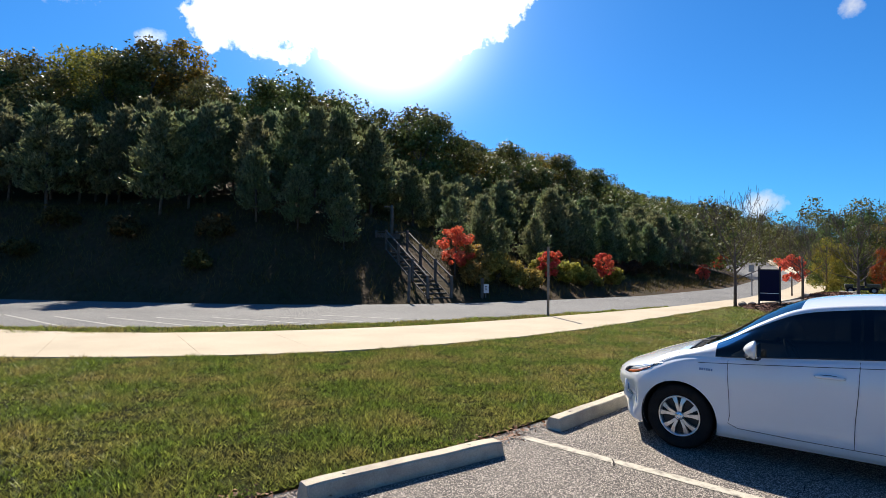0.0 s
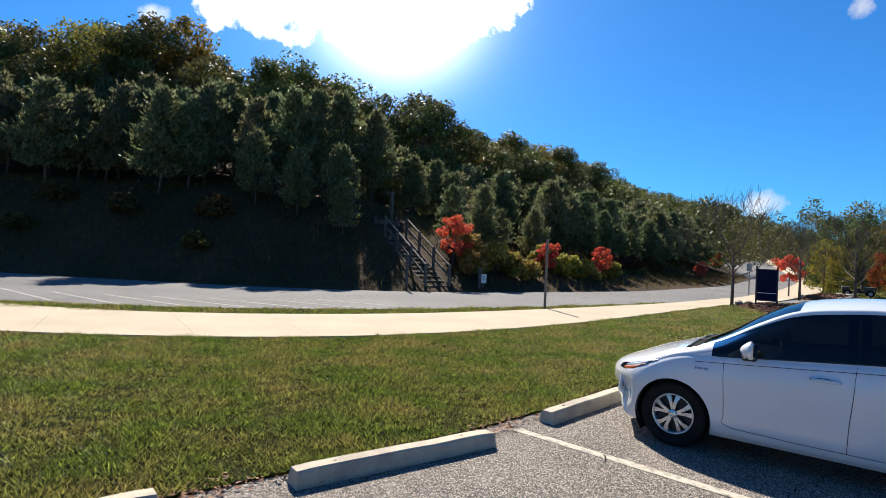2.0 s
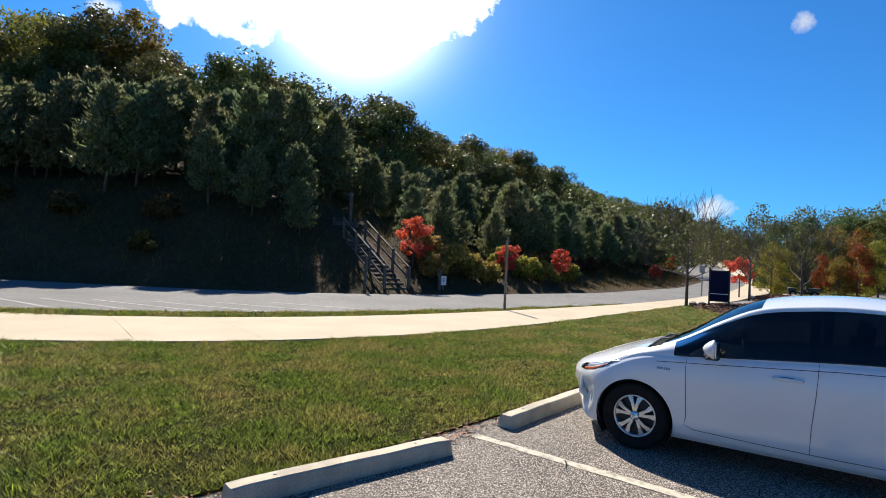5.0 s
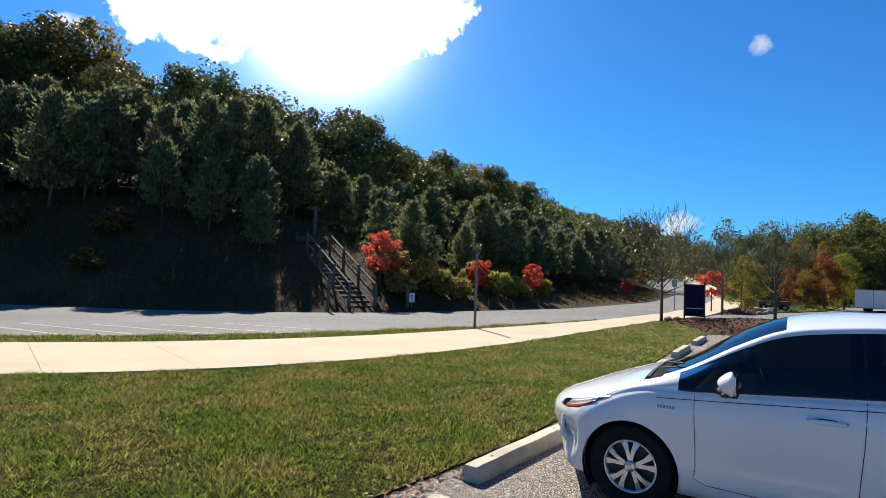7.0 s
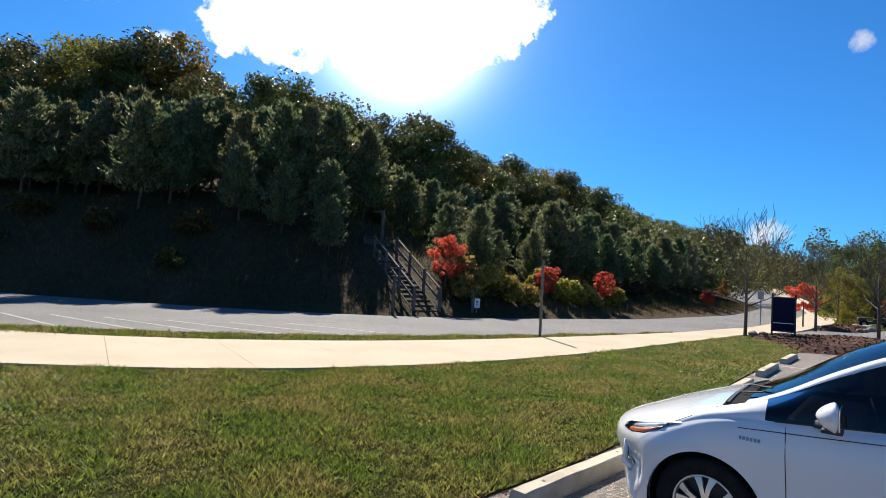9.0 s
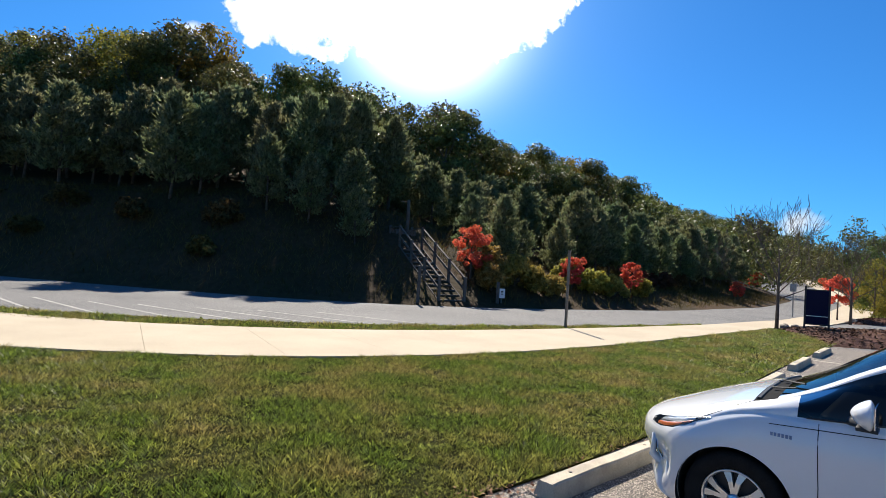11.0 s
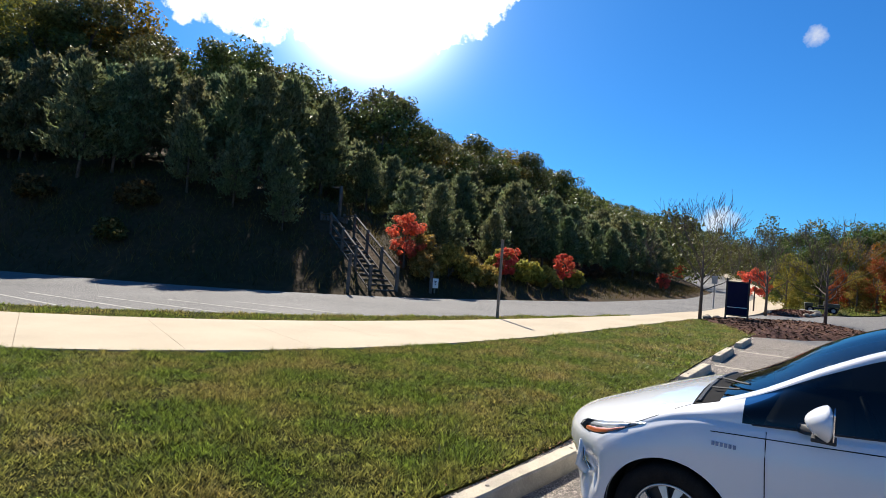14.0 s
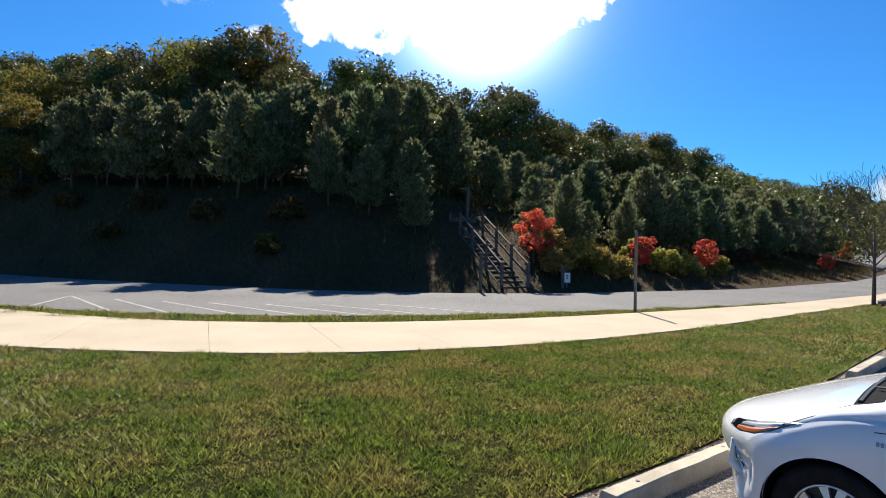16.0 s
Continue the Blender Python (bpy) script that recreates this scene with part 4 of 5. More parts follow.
def leafy_parts(seed, h, mat, width=0.34, leaves=1500, size=0.3, base=0.28, lobe=1.0):
    rng = np.random.default_rng(seed)
    bm, tips = bmesh.new(), []
    top = Vector((rng.normal(0, 0.03) * h, rng.normal(0, 0.03) * h, h * 0.62))
    tube_bm([Vector((0, 0, -0.3)), Vector((0, 0, h * 0.3)), top], [0.02 * h, 0.015 * h, 0.006 * h], 7, bm, False)
    for k in range(7):
        a = k * 2.4 + rng.uniform(-0.4, 0.4)
        z = h * (base + 0.05 + 0.055 * k)
        limbs(bm, rng, Vector((0, 0, z)), Vector((math.cos(a), math.sin(a), 0.7)), h * 0.26, 0.007 * h, 1, tips, 0.6, 3, 0.2, 2)
    lobes = []
    for k in range(34):
        a, t = rng.uniform(0, 2 * math.pi), rng.uniform(0, 1)
        zz = h * (base + (1 - base) * t)
        rr = h * width * (math.sin(math.pi * min(0.12 + t * 0.86, 1.0)) ** 0.7) * rng.uniform(0.45, 0.95)
        lobes.append((Vector((math.cos(a) * rr, math.sin(a) * rr, zz - h * 0.06)), h * rng.uniform(0.07, 0.14) * lobe))
    for t in tips:
        if rng.uniform() > 0.4 and math.hypot(t.x, t.y) < h * width and t.z < h * 0.9:
            lobes.append((t, h * rng.uniform(0.05, 0.09)))
    per = leaves // len(lobes)
    pts, nrm = [], []
    for c, r in lobes:
        d = rng.normal(0, 1, (per, 3))
        d /= np.linalg.norm(d, axis=1)[:, None]
        rad = r * rng.uniform(0.45, 1.12, per) ** 0.6
        pts.append(np.array(c) + d * rad[:, None] * (1, 1, 0.8))
        nrm.append(d + (0, 0, 0.4))
    return mesh_of(bm, "trunk", "bark"), leaf_mesh("crown", np.concatenate(pts), np.concatenate(nrm), size, mat, rng)


def tree_from(meshes, name, label, category, group, at):
    t = thing(name, label, category, group, at=at)
    for nm, me in zip(("trunk", "crown"), meshes):
        ob = new(nm, me)
        ob.parent = t
    return t


PINES = [pine_parts(20 + k, 6.0) for k in range(5)]
OAKS = [leafy_parts(40 + k, 10.0, "oak", 0.3, 6500, 0.18, 0.16) for k in range(4)]
GOLDS = [leafy_parts(50 + k, 10.0, "gold", 0.3, 6000, 0.18, 0.12) for k in range(2)]
LIMES = [leafy_parts(65 + k, 10.0, "lime", 0.32, 7000, 0.19, 0.08) for k in range(3)]
RUSTS = [leafy_parts(60 + k, 9.0, "rust", 0.3, 6000, 0.17, 0.1) for k in range(1)]

random.seed(11)


def on_hill(x, s):
    y = float(ROAD_FAR(x)) + s
    return x, y, float(hill(x, y))


# pines along the bank
PINE_LABEL = "dark green pine on the shaded bank"
x = -16.0
count = 0
while x < 66:
    for s0, hgt in ((10.3, 0.98), (13.2, 1.0), (16.4, 1.02), (19.8, 1.0)):
        s = s0 + random.uniform(-1.3, 1.3)
        if 11.0 < x < 16.5 and s < 12:
            continue
        px, py, pz = on_hill(x + random.uniform(-0.9, 0.9), s)
        tall = hgt * float(np.interp(px, (-10, 8, 24, 60), (0.86, 0.8, 0.68, 0.8))) * random.uniform(0.85, 1.15)
        tree_from(PINES[count % 5], "pine_tree", PINE_LABEL, "tree", "pines on the bank", pose(px, py, pz - 0.1, 0, 0, random.uniform(0, 360)) @ Matrix.Diagonal((tall * 1.05, tall * 1.05, tall, 1)))
        count += 1
    x += random.uniform(2.1, 2.9) * (1.0 if x < 30 else 1.25)
for x, s, k in ((12.2, 11.6, 0.95), (13.8, 12.6, 1.0), (10.8, 10.8, 0.9), (15.4, 11.4, 0.9), (10.9, 5.2, 0.42), (9.6, 7.0, 0.55), (11.6, 7.2, 0.6), (8.2, 8.0, 0.6), (16.6, 5.4, 0.5), (17.9, 4.6, 0.55), (18.9, 6.0, 0.5), (20.0, 5.4, 0.42), (22.3, 5.2, 0.5), (23.6, 6.4, 0.5)):
    px, py, pz = on_hill(x, s)
    tree_from(PINES[count % 5], "pine_tree", "young pine low on the bank beside the stairs", "tree", "pines on the bank", pose(px, py, pz - 0.1, 0, 0, random.uniform(0, 360)) @ Matrix.Diagonal((k, k, k, 1)))
    count += 1

for x, s, k in ((1.6, 11.8, 0.8), (3.4, 12.6, 0.85), (6.9, 11.6, 0.85), (5.9, 10.0, 0.75), (7.6, 13.4, 0.85), (8.6, 15.0, 0.85), (6.0, 12.8, 0.8)):
    px, py, pz = on_hill(x, s)
    tree_from(PINES[count % 5], "pine_tree", PINE_LABEL, "tree", "pines on the bank", pose(px, py, pz - 0.1, 0, 0, 50 * count) @ Matrix.Diagonal((k, k, k, 1)))

random.seed(14)
for i in range(40):
    px, py, pz = on_hill(26.0 + 1.0 * i + random.uniform(-0.5, 0.5), (6.2, 8.4)[i % 2] + random.uniform(-0.9, 0.9))
    k = random.uniform(0.62, 0.88)
    tree_from(PINES[count % 5], "pine_tree", "dark young pine low on the shaded bank", "tree", "pines on the bank", pose(px, py, pz - 0.1, 0, 0, random.uniform(0, 360)) @ Matrix.Diagonal((k, k, k, 1)))
    count += 1

# broadleaf trees up the hill, nearest as trees of their own
random.seed(12)
far_spots = []
s, rowi = 23.0, 0
while s < 118:
    step = float(np.interp(s, (23, 50, 118), (4.0, 5.0, 8.5)))
    x = -34.0 + (rowi % 2) * step * 0.5 - s * 0.1
    while x < 330:
        px, py, pz = on_hill(x + random.uniform(-1, 1), s + random.uniform(-1.6, 1.6))
        k = random.uniform(0.72, 1.08)
        if px < 75 and s < 56:
            roll = random.random()
            if roll < 0.13:
                src, lab = GOLDS[count % 2], "broadleaf tree with yellowing autumn leaves on the hillside"
            elif roll < 0.17:
                src, lab = RUSTS[0], "broadleaf tree with rust orange leaves on the hillside"
            else:
                src, lab = OAKS[count % 4], "dull green broadleaf tree on the wooded hillside"
            tree_from(src, "broadleaf_tree", lab, "tree", "trees on the hillside", pose(px, py, pz - 0.2, 0, 0, random.uniform(0, 360)) @ Matrix.Diagonal((k, k, k, 1)))
            count += 1
        elif px > 60 or s < 75:
            far_spots.append((px, py, pz, k))
        x += step * random.uniform(0.85, 1.2) * (1.0 if x < 70 else 1.5)
    s += step * 0.95
    rowi += 1


for x, y, src, k, lab in ((13.6, 61.0, leafy_parts(73, 12.0, "gold", 0.22, 2600, 0.2, 0.3), 0.82, "tall thin broadleaf tree with sparse golden leaves on the crest"),
                          (-6.6, 43.0, GOLDS[1], 0.62, "golden orange tree among the pines on the bank"), (-9.4, 47.0, RUSTS[0], 0.6, "rust orange tree among the pines on the bank")):
    tree_from(src, "broadleaf_tree", lab, "tree", "trees on the hillside", pose(x, y, float(hill(x, y)) - 0.2, 0, 0, 40) @ Matrix.Diagonal((k, k, k, 1)))


def far_woods(spots, name, mat, leaves, size, seed, label, tall=10.0):
    rng = np.random.default_rng(seed)
    pts, nrm = [], []
    for px, py, pz, k in spots:
        for _ in range(16):
            a, t = rng.uniform(0, 6.3), rng.uniform(0.02, 1)
            rr = tall * 0.32 * k * math.sin(math.pi * min(0.1 + t * 0.86, 1)) ** 0.7 * rng.uniform(0.3, 0.9)
            c = np.array((px + math.cos(a) * rr, py + math.sin(a) * rr, pz + tall * k * t - 0.6))
            d = rng.normal(0, 1, (leaves, 3))
            d /= np.linalg.norm(d, axis=1)[:, None]
            pts.append(c + d * rng.uniform(0.7, 1.7, (leaves, 1)) * (1, 1, 0.8))
            nrm.append(d + (0, 0, 0.4))
    me = leaf_mesh(name, np.concatenate(pts), np.concatenate(nrm), size, mat, rng)
    return tagged(new(name, me), label, "woods", kind="stuff")


random.seed(15)
far_spots += [(x + random.uniform(-2, 2), float(ROAD_FAR(x)) + s + random.uniform(-1.5, 1.5), float(hill(x, float(ROAD_FAR(x)) + s)), random.uniform(0.6, 0.9)) for x in range(64, 330, 6) for s in (6, 12, 18)]
far_woods(far_spots, "far_woods", "oak", 40, 0.36, 77, "distant dull green wooded ridge")


# red maples at the foot of the hill
def red_tree(x, y, z, h, seed, width=0.36, low=0.3, label="small maple with bright red autumn leaves by the road"):
    parts = leafy_parts(seed, h, "red", width, int(1500 * h), 0.07, low, lobe=0.72)
    return tree_from(parts, "red_maple", label, "tree", "red maples", pose(x, y, z))


for x, s, h, sd in ((14.85, 2.7, 2.4, 81), (20.7, 2.6, 1.75, 82), (25.05, 2.4, 1.95, 83), (43.4, 2.2, 1.6, 84), (70.0, 3.0, 2.4, 86)):
    px, py, pz = on_hill(x, s)
    red_tree(px, py, pz - 0.05, h, sd)
red_tree(32.3, 9.45, 0.02, 2.3, 87, 0.32, 0.45, "round red maple on the lawn beside the driveway")

# ---- woods to the east ----
random.seed(21)
EAST = [(41.3, 10.8, "gold", 0.38), (44.5, 11.0, "gold", 0.34), (48.0, 9.6, "rust", 0.34), (47.5, 7.3, "rust", 0.44), (47.0, 8.3, "gold", 0.3), (49.0, 6.4, "gold", 0.42), (52.0, 14.5, "oak", 0.5), (55.0, 12.6, "oak", 0.55), (57.5, 11.2, "gold", 0.6), (59.0, 9.6, "rust", 0.62), (60.5, 8.0, "oak", 0.78), (62.0, 5.8, "oak", 0.85),
        (58.5, 13.5, "oak", 0.62), (62.5, 12.0, "oak", 0.68), (64.0, 10.2, "oak", 0.76), (65.5, 7.6, "oak", 0.88), (66.5, 4.6, "gold", 0.9), (67.5, 1.6, "oak", 0.95), (63.5, 2.8, "oak", 0.85), (64.5, -0.6, "oak", 0.9),
        (56.0, 16.5, "oak", 0.55), (61.0, 16.8, "oak", 0.66), (66.0, 16.0, "oak", 0.75), (70.0, 13.0, "oak", 0.85), (70.5, 9.0, "oak", 0.95), (71.5, 5.0, "oak", 1.0), (66.5, -4.0, "oak", 0.95), (68.5, -8.0, "oak", 1.0)]
EAST_LABEL = {"oak": "green broadleaf tree beyond the driveway", "gold": "yellow green broadleaf tree beyond the driveway", "rust": "orange leaved tree at the edge of the woods"}
for i, (x, y, sort, k) in enumerate(EAST):
    src = {"oak": LIMES[i % 3], "gold": GOLDS[i % 2], "rust": RUSTS[0]}[sort]
    tree_from(src, "broadleaf_tree", EAST_LABEL[sort], "tree", "trees beyond the driveway", pose(x, y, float(rise(x)) - 0.1, 0, 0, random.uniform(0, 360)) @ Matrix.Diagonal((k * 0.9, k * 0.9, k, 1)))
far_woods([(x + random.uniform(-2, 2), y + random.uniform(-2, 2), float(rise(x)), random.uniform(0.75, 1.1)) for x in range(72, 120, 7) for y in range(-60, 13, 7)]
          + [(x + random.uniform(-2, 2), y + random.uniform(-2, 2), float(rise(x)), random.uniform(1.2, 1.75)) for x in range(126, 180, 9) for y in range(16, 92, 6)]
          # unseen rows behind the camera, added to cut the sky's fill light
          + [(x + random.uniform(-2, 2), y + random.uniform(-2, 2), 0, random.uniform(0.8, 1.1)) for x in range(-40, 80, 7) for y in (-27, -33)], "far_trees", "oak", 44, 0.32, 78, "distant green wood beyond the driveway, plus added rows behind the camera that block sky light", 8.5)


# low brush under the woods' edge
def blades(name, spots, height, width, mat, label, category, seed, bend=0.35, per=1):
    """Many upright tapering blades; spots are rows of x, y, z."""
    rng = np.random.default_rng(seed)
    p = np.repeat(np.asarray(spots, float), per, 0)
    n = len(p)
    if per > 1:
        p[:, :2] += rng.normal(0, width * 5, (n, 2))
    a = rng.uniform(0, 2 * math.pi, n)
    side = np.stack([np.cos(a), np.sin(a), np.zeros(n)], 1)
    tuft = np.sin(p[:, 0] * 9.1 + 2.1 * np.sin(p[:, 1] * 5.3)) * np.sin(p[:, 1] * 11.7 + 1.7 * np.sin(p[:, 0] * 7.9)) + 0.6 * np.sin(p[:, 0] * 3.1 - p[:, 1] * 2.3)
    h = (height * rng.uniform(0.4, 1.3, n) * (1 + 0.5 * tuft))[:, None]
    w = width * rng.uniform(0.6, 1.4, n)[:, None]
    lean = np.clip(rng.normal(0, bend, (n, 2)), -1.1, 1.1)
    top = p + np.concatenate([lean * h, h], 1)
    v = np.stack([p - side * w, p + side * w, top], 1).reshape(-1, 3)
    return tagged(bulk(name, v, np.arange(3 * n), 3, mat), label, category, kind="stuff")


rng = np.random.default_rng(31)


def scatter(n, x0, x1, f0, f1, z, edge=0.0, seed=1):
    r = np.random.default_rng(seed)
    x = r.uniform(x0, x1, n)
    a, b = f0(x) + edge, f1(x) - edge
    y = a + (b - a) * r.uniform(0, 1, n)
    keep = b > a
    return np.stack([x, y, np.full(n, z) + rise(x)], 1)[keep]


# the bank: dry brush, weeds
n = 60000
bx = rng.uniform(-18, 60, n)
bs = 0.5 + 10.5 * rng.uniform(0, 1, n) ** 0.8
by = ROAD_FAR(bx) + bs
keep = ~((bx > 12.5) & (bx < 14.3) & (bs < 6.5))
bank_spots = np.stack([bx, by, hill(bx, by)], 1)[keep]
blades("bank_brush", bank_spots, 0.3, 0.012, "brush", "tangled dry brown brush covering the bank", "brush", 32, 0.6)


def bush(x, y, z, h, w, mat, label, seed):
    """A shrub: forked stems and a loose crown."""
    r = np.random.default_rng(seed)
    t = thing("bush", label, "bush", "bushes on the bank", at=pose(x, y, z))
    bm, tips = bmesh.new(), []
    for k in range(6):
        a = k * 1.05 + r.uniform(-0.3, 0.3)
        limbs(bm, r, Vector((0, 0, -0.05)), Vector((math.cos(a) * 0.6, math.sin(a) * 0.6, 1)), h * 0.55, 0.016, 1, tips, 0.6, 4, 0.3, 3)
    ob = new("stems", mesh_of(bm, "stems", "bark"))
    ob.parent = t
    pts, nrm = [], []
    for k in range(30):
        a, q = r.uniform(0, 6.3), r.uniform(0.1, 1) ** 0.8
        rr = w * 0.5 * math.sqrt(max(1 - (q * 0.95) ** 2, 0.05)) * r.uniform(0.3, 1.0)
        c = np.array((math.cos(a) * rr, math.sin(a) * rr, h * q * 0.92))
        d = r.normal(0, 1, (80, 3))
        d /= np.linalg.norm(d, axis=1)[:, None]
        pts.append(c + d * r.uniform(0.08, 0.26, (80, 1)))
        nrm.append(d)
    ob = new("foliage", leaf_mesh("foliage", np.concatenate(pts), np.concatenate(nrm), 0.1, mat, r, 2.0))
    ob.parent = t
    return t


random.seed(33)
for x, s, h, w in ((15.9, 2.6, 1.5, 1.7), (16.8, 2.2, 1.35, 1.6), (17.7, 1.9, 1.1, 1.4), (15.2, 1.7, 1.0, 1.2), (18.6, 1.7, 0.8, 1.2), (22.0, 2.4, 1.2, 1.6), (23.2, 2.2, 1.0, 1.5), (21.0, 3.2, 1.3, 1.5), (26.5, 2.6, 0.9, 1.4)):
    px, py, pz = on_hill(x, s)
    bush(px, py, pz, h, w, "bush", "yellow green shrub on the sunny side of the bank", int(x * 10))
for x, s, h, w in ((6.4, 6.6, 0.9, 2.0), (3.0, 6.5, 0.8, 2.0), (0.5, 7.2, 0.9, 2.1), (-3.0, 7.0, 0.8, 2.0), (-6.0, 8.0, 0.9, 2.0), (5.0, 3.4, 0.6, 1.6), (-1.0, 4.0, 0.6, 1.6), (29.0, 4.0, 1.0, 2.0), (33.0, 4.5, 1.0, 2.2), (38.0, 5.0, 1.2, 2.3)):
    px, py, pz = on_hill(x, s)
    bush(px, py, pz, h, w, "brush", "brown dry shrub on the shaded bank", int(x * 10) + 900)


# ---- timber stairs up the bank ----
def stairs():
    X0, X1, Y0, Y1, H, N = 12.8, 13.85, 15.15, 19.6, 2.1, 12
    t = thing("timber_stairs", "weathered timber staircase with handrails up the shaded bank", "stairs", at=pose(13.45, 19.6, 0, 0, 0, -9) @ pose(-13.325, -19.6, 0))
    run, up = (Y1 - Y0) / N, H / N
    for i in range(N):
        part("tread", box_bm((X1 - X0, run + 0.02, 0.05), ((X0 + X1) / 2, Y0 + run * (i + 0.5), up * (i + 1)), 0.006), "timber", t)
        part("riser", box_bm((X1 - X0 - 0.02, 0.025, up - 0.05), ((X0 + X1) / 2, Y0 + run * i + 0.02, up * (i + 0.5)), 0.003), "timber", t)
    for x in (X0 - 0.03, X1 + 0.03):
        d = Vector((0, Y1 - Y0, H))
        turn = pose(0, 0, 0, math.degrees(math.atan2(H, Y1 - Y0)))
        part("stringer", box_bm((0.05, d.length, 0.28), (x, (Y0 + Y1) / 2, H / 2 + 0.02), 0.006, turn), "timber", t)
        part("handrail", box_bm((0.09, d.length + 0.1, 0.04), (x, (Y0 + Y1) / 2, H / 2 + 1.04), 0.008, turn), "timber", t, "grey timber handrail")
        for off in (0.6,):
            part("mid_rail", box_bm((0.04, d.length, 0.09), (x, (Y0 + Y1) / 2, H / 2 + off), 0.005, turn), "timber", t)
        for k in range(4):
            y = Y0 + (Y1 - Y0) * k / 3
            z = H * k / 3
            part("post", box_bm((0.1, 0.1, z + 1.2), (x, y, (z + 1.2) / 2 - 0.1), 0.01), "timber", t)
        part("deck_rail", box_bm((0.09, 1.3, 0.04), (x, Y1 + 0.65, H + 1.04), 0.008), "timber", t)
        part("post", box_bm((0.1, 0.1, 1.3), (x, Y1 + 1.3, H + 0.5), 0.01), "timber", t)
    for k in range(9):
        part("deck_board", box_bm((X1 - X0, 0.135, 0.04), ((X0 + X1) / 2, Y1 + 0.08 + 0.145 * k, H), 0.005), "timber", t)
    for k in range(7):
        part("skirt_board", box_bm((0.17, 0.03, 1.0), (X0 + 0.1 + 0.185 * k, Y1 + 1.34, H + 0.5), 0.004), "timber", t)
    return t


stairs()


def plain_post(name, x, y, z, h, w, mat, label, lean=0.0, cap=False):
    t = thing(name, label, "post", at=pose(x, y, z, 0, lean, 15))
    part("shaft", box_bm((w, w, h + 0.2), (0, 0, h / 2 - 0.1), w * 0.15), mat, t)
    if cap:
        part("cap", box_bm((w * 1.25, w * 1.25, 0.03), (0, 0, h + 0.015), 0.006), mat, t)
    return t


plain_post("sign_post", 11.47, 8.14, 0.0, 2.08, 0.06, "post", "thin brown steel post in the grass verge", cap=True)
px, py, pz = on_hill(11.3, 0.55)
plain_post("timber_post", px, py, pz, 1.38, 0.09, "timber", "weathered wooden post at the road's edge", 1.0)
px, py, pz = on_hill(14.75, 0.7)
plain_post("timber_post", px, py, pz, 0.85, 0.1, "timber", "short dark wooden post beside the stairs")
px, py, pz = on_hill(14.15, 7.0)
pole = thing("utility_pole", "tall grey wooden pole rising behind the stairs", "pole", at=pose(px, py, pz))
part("shaft", tube_bm([(0, 0, -0.3), (0.02, 0, 0.9), (0.0, 0, 1.55)], [0.09, 0.085, 0.075], 12), "timber", pole, "", True)
part("bracket", box_bm((0.5, 0.04, 0.04), (-0.22, 0, 1.45), 0.005), "post", pole)

px, py, pz = on_hill(14.95, 0.7)
notice = thing("notice_sign", "small white notice board on a short post", "sign", at=pose(px, py, pz, 0, 0, -20))
part("post", box_bm((0.05, 0.05, 0.75), (0, 0.035, 0.2), 0.006), "post", notice)
part("panel", box_bm((0.26, 0.015, 0.38), (0, 0, 0.4), 0.004), "white", notice, "white notice panel")
for k, wd in enumerate((0.1, 0.07, 0.05)):
    part("print_bar", box_bm((wd, 0.004, 0.03), (0, -0.01, 0.48 - 0.06 * k), 0.001), "seam", notice)

silver = thing("sign_post", "thin silver sign post beside the distant road", "post", at=pose(31.0, 10.95, 0.0))
part("shaft", box_bm((0.05, 0.05, 1.7), (0, 0, 0.8), 0.008), "steel", silver)
part("plate", box_bm((0.03, 0.3, 0.4), (-0.03, 0, 1.5), 0.006), "steel", silver, "back of a grey sign plate")


# ---- navy entrance sign ----
def entrance_sign(at):
    t = thing("entrance_sign", "dark navy panel sign between two black posts in the mulch bed", "sign", at=at)
    for x in (-0.42, 0.42):
        part("post", box_bm((0.07, 0.07, 1.95), (x, 0, 0.82), 0.008), "black", t)
        bm = bmesh.new()
        bmesh.ops.create_uvsphere(bm, u_segments=14, v_segments=8, radius=0.045, matrix=Matrix.Translation((x, 0, 1.83)))
        part("finial", bm, "black", t, "", True)
    part("panel", box_bm((0.77, 0.05, 1.42), (0, 0, 1.0), 0.008), "navy", t, "navy blue sign panel")
    part("white_rule", box_bm((0.74, 0.006, 0.03), (0, -0.029, 0.62), 0.001), "white", t, "thin white rule")
    part("rail", box_bm((0.77, 0.06, 0.05), (0, 0, 1.7), 0.006), "black", t)
    part("rail", box_bm((0.77, 0.06, 0.05), (0, 0, 0.28), 0.006), "black", t)
    return t


entrance_sign(pose(20.9, 5.85, 0.1, 0, 0, -68) @ Matrix.Diagonal((0.8, 1, 0.8, 1)))


# ---- bare trees ----
def bare_tree(x, y, z, h, seed, label):
    r = np.random.default_rng(seed)
    t = thing("bare_tree", label, "tree", "bare trees by the driveway", at=pose(x, y, z))
    fork = h * 0.3
    part("trunk", tube_bm([(0, 0, -0.2), (0.01, 0, fork * 0.6), (0.0, 0.0, fork + 0.1), (0.02, 0.02, h * 0.62)], [0.066, 0.054, 0.045, 0.018], 9), "bark", t, "", True)
    for k in range(15):
        bm, tips = bmesh.new(), []
        a = k * 2.4 + r.uniform(-0.3, 0.3)
        z0 = fork * 0.8 + (h * 0.62 - fork) * k / 15
        steep = 0.3 + 0.085 * k
        limbs(bm, r, Vector((0.01, 0.01, z0)), Vector((math.cos(a), math.sin(a), steep)), h * (0.36 - 0.009 * k), 0.027 - 0.0009 * k, 3, tips, 0.62, 5, 0.3, 3, 0.0055)
        part("limb", bm, "bark", t)
    return t


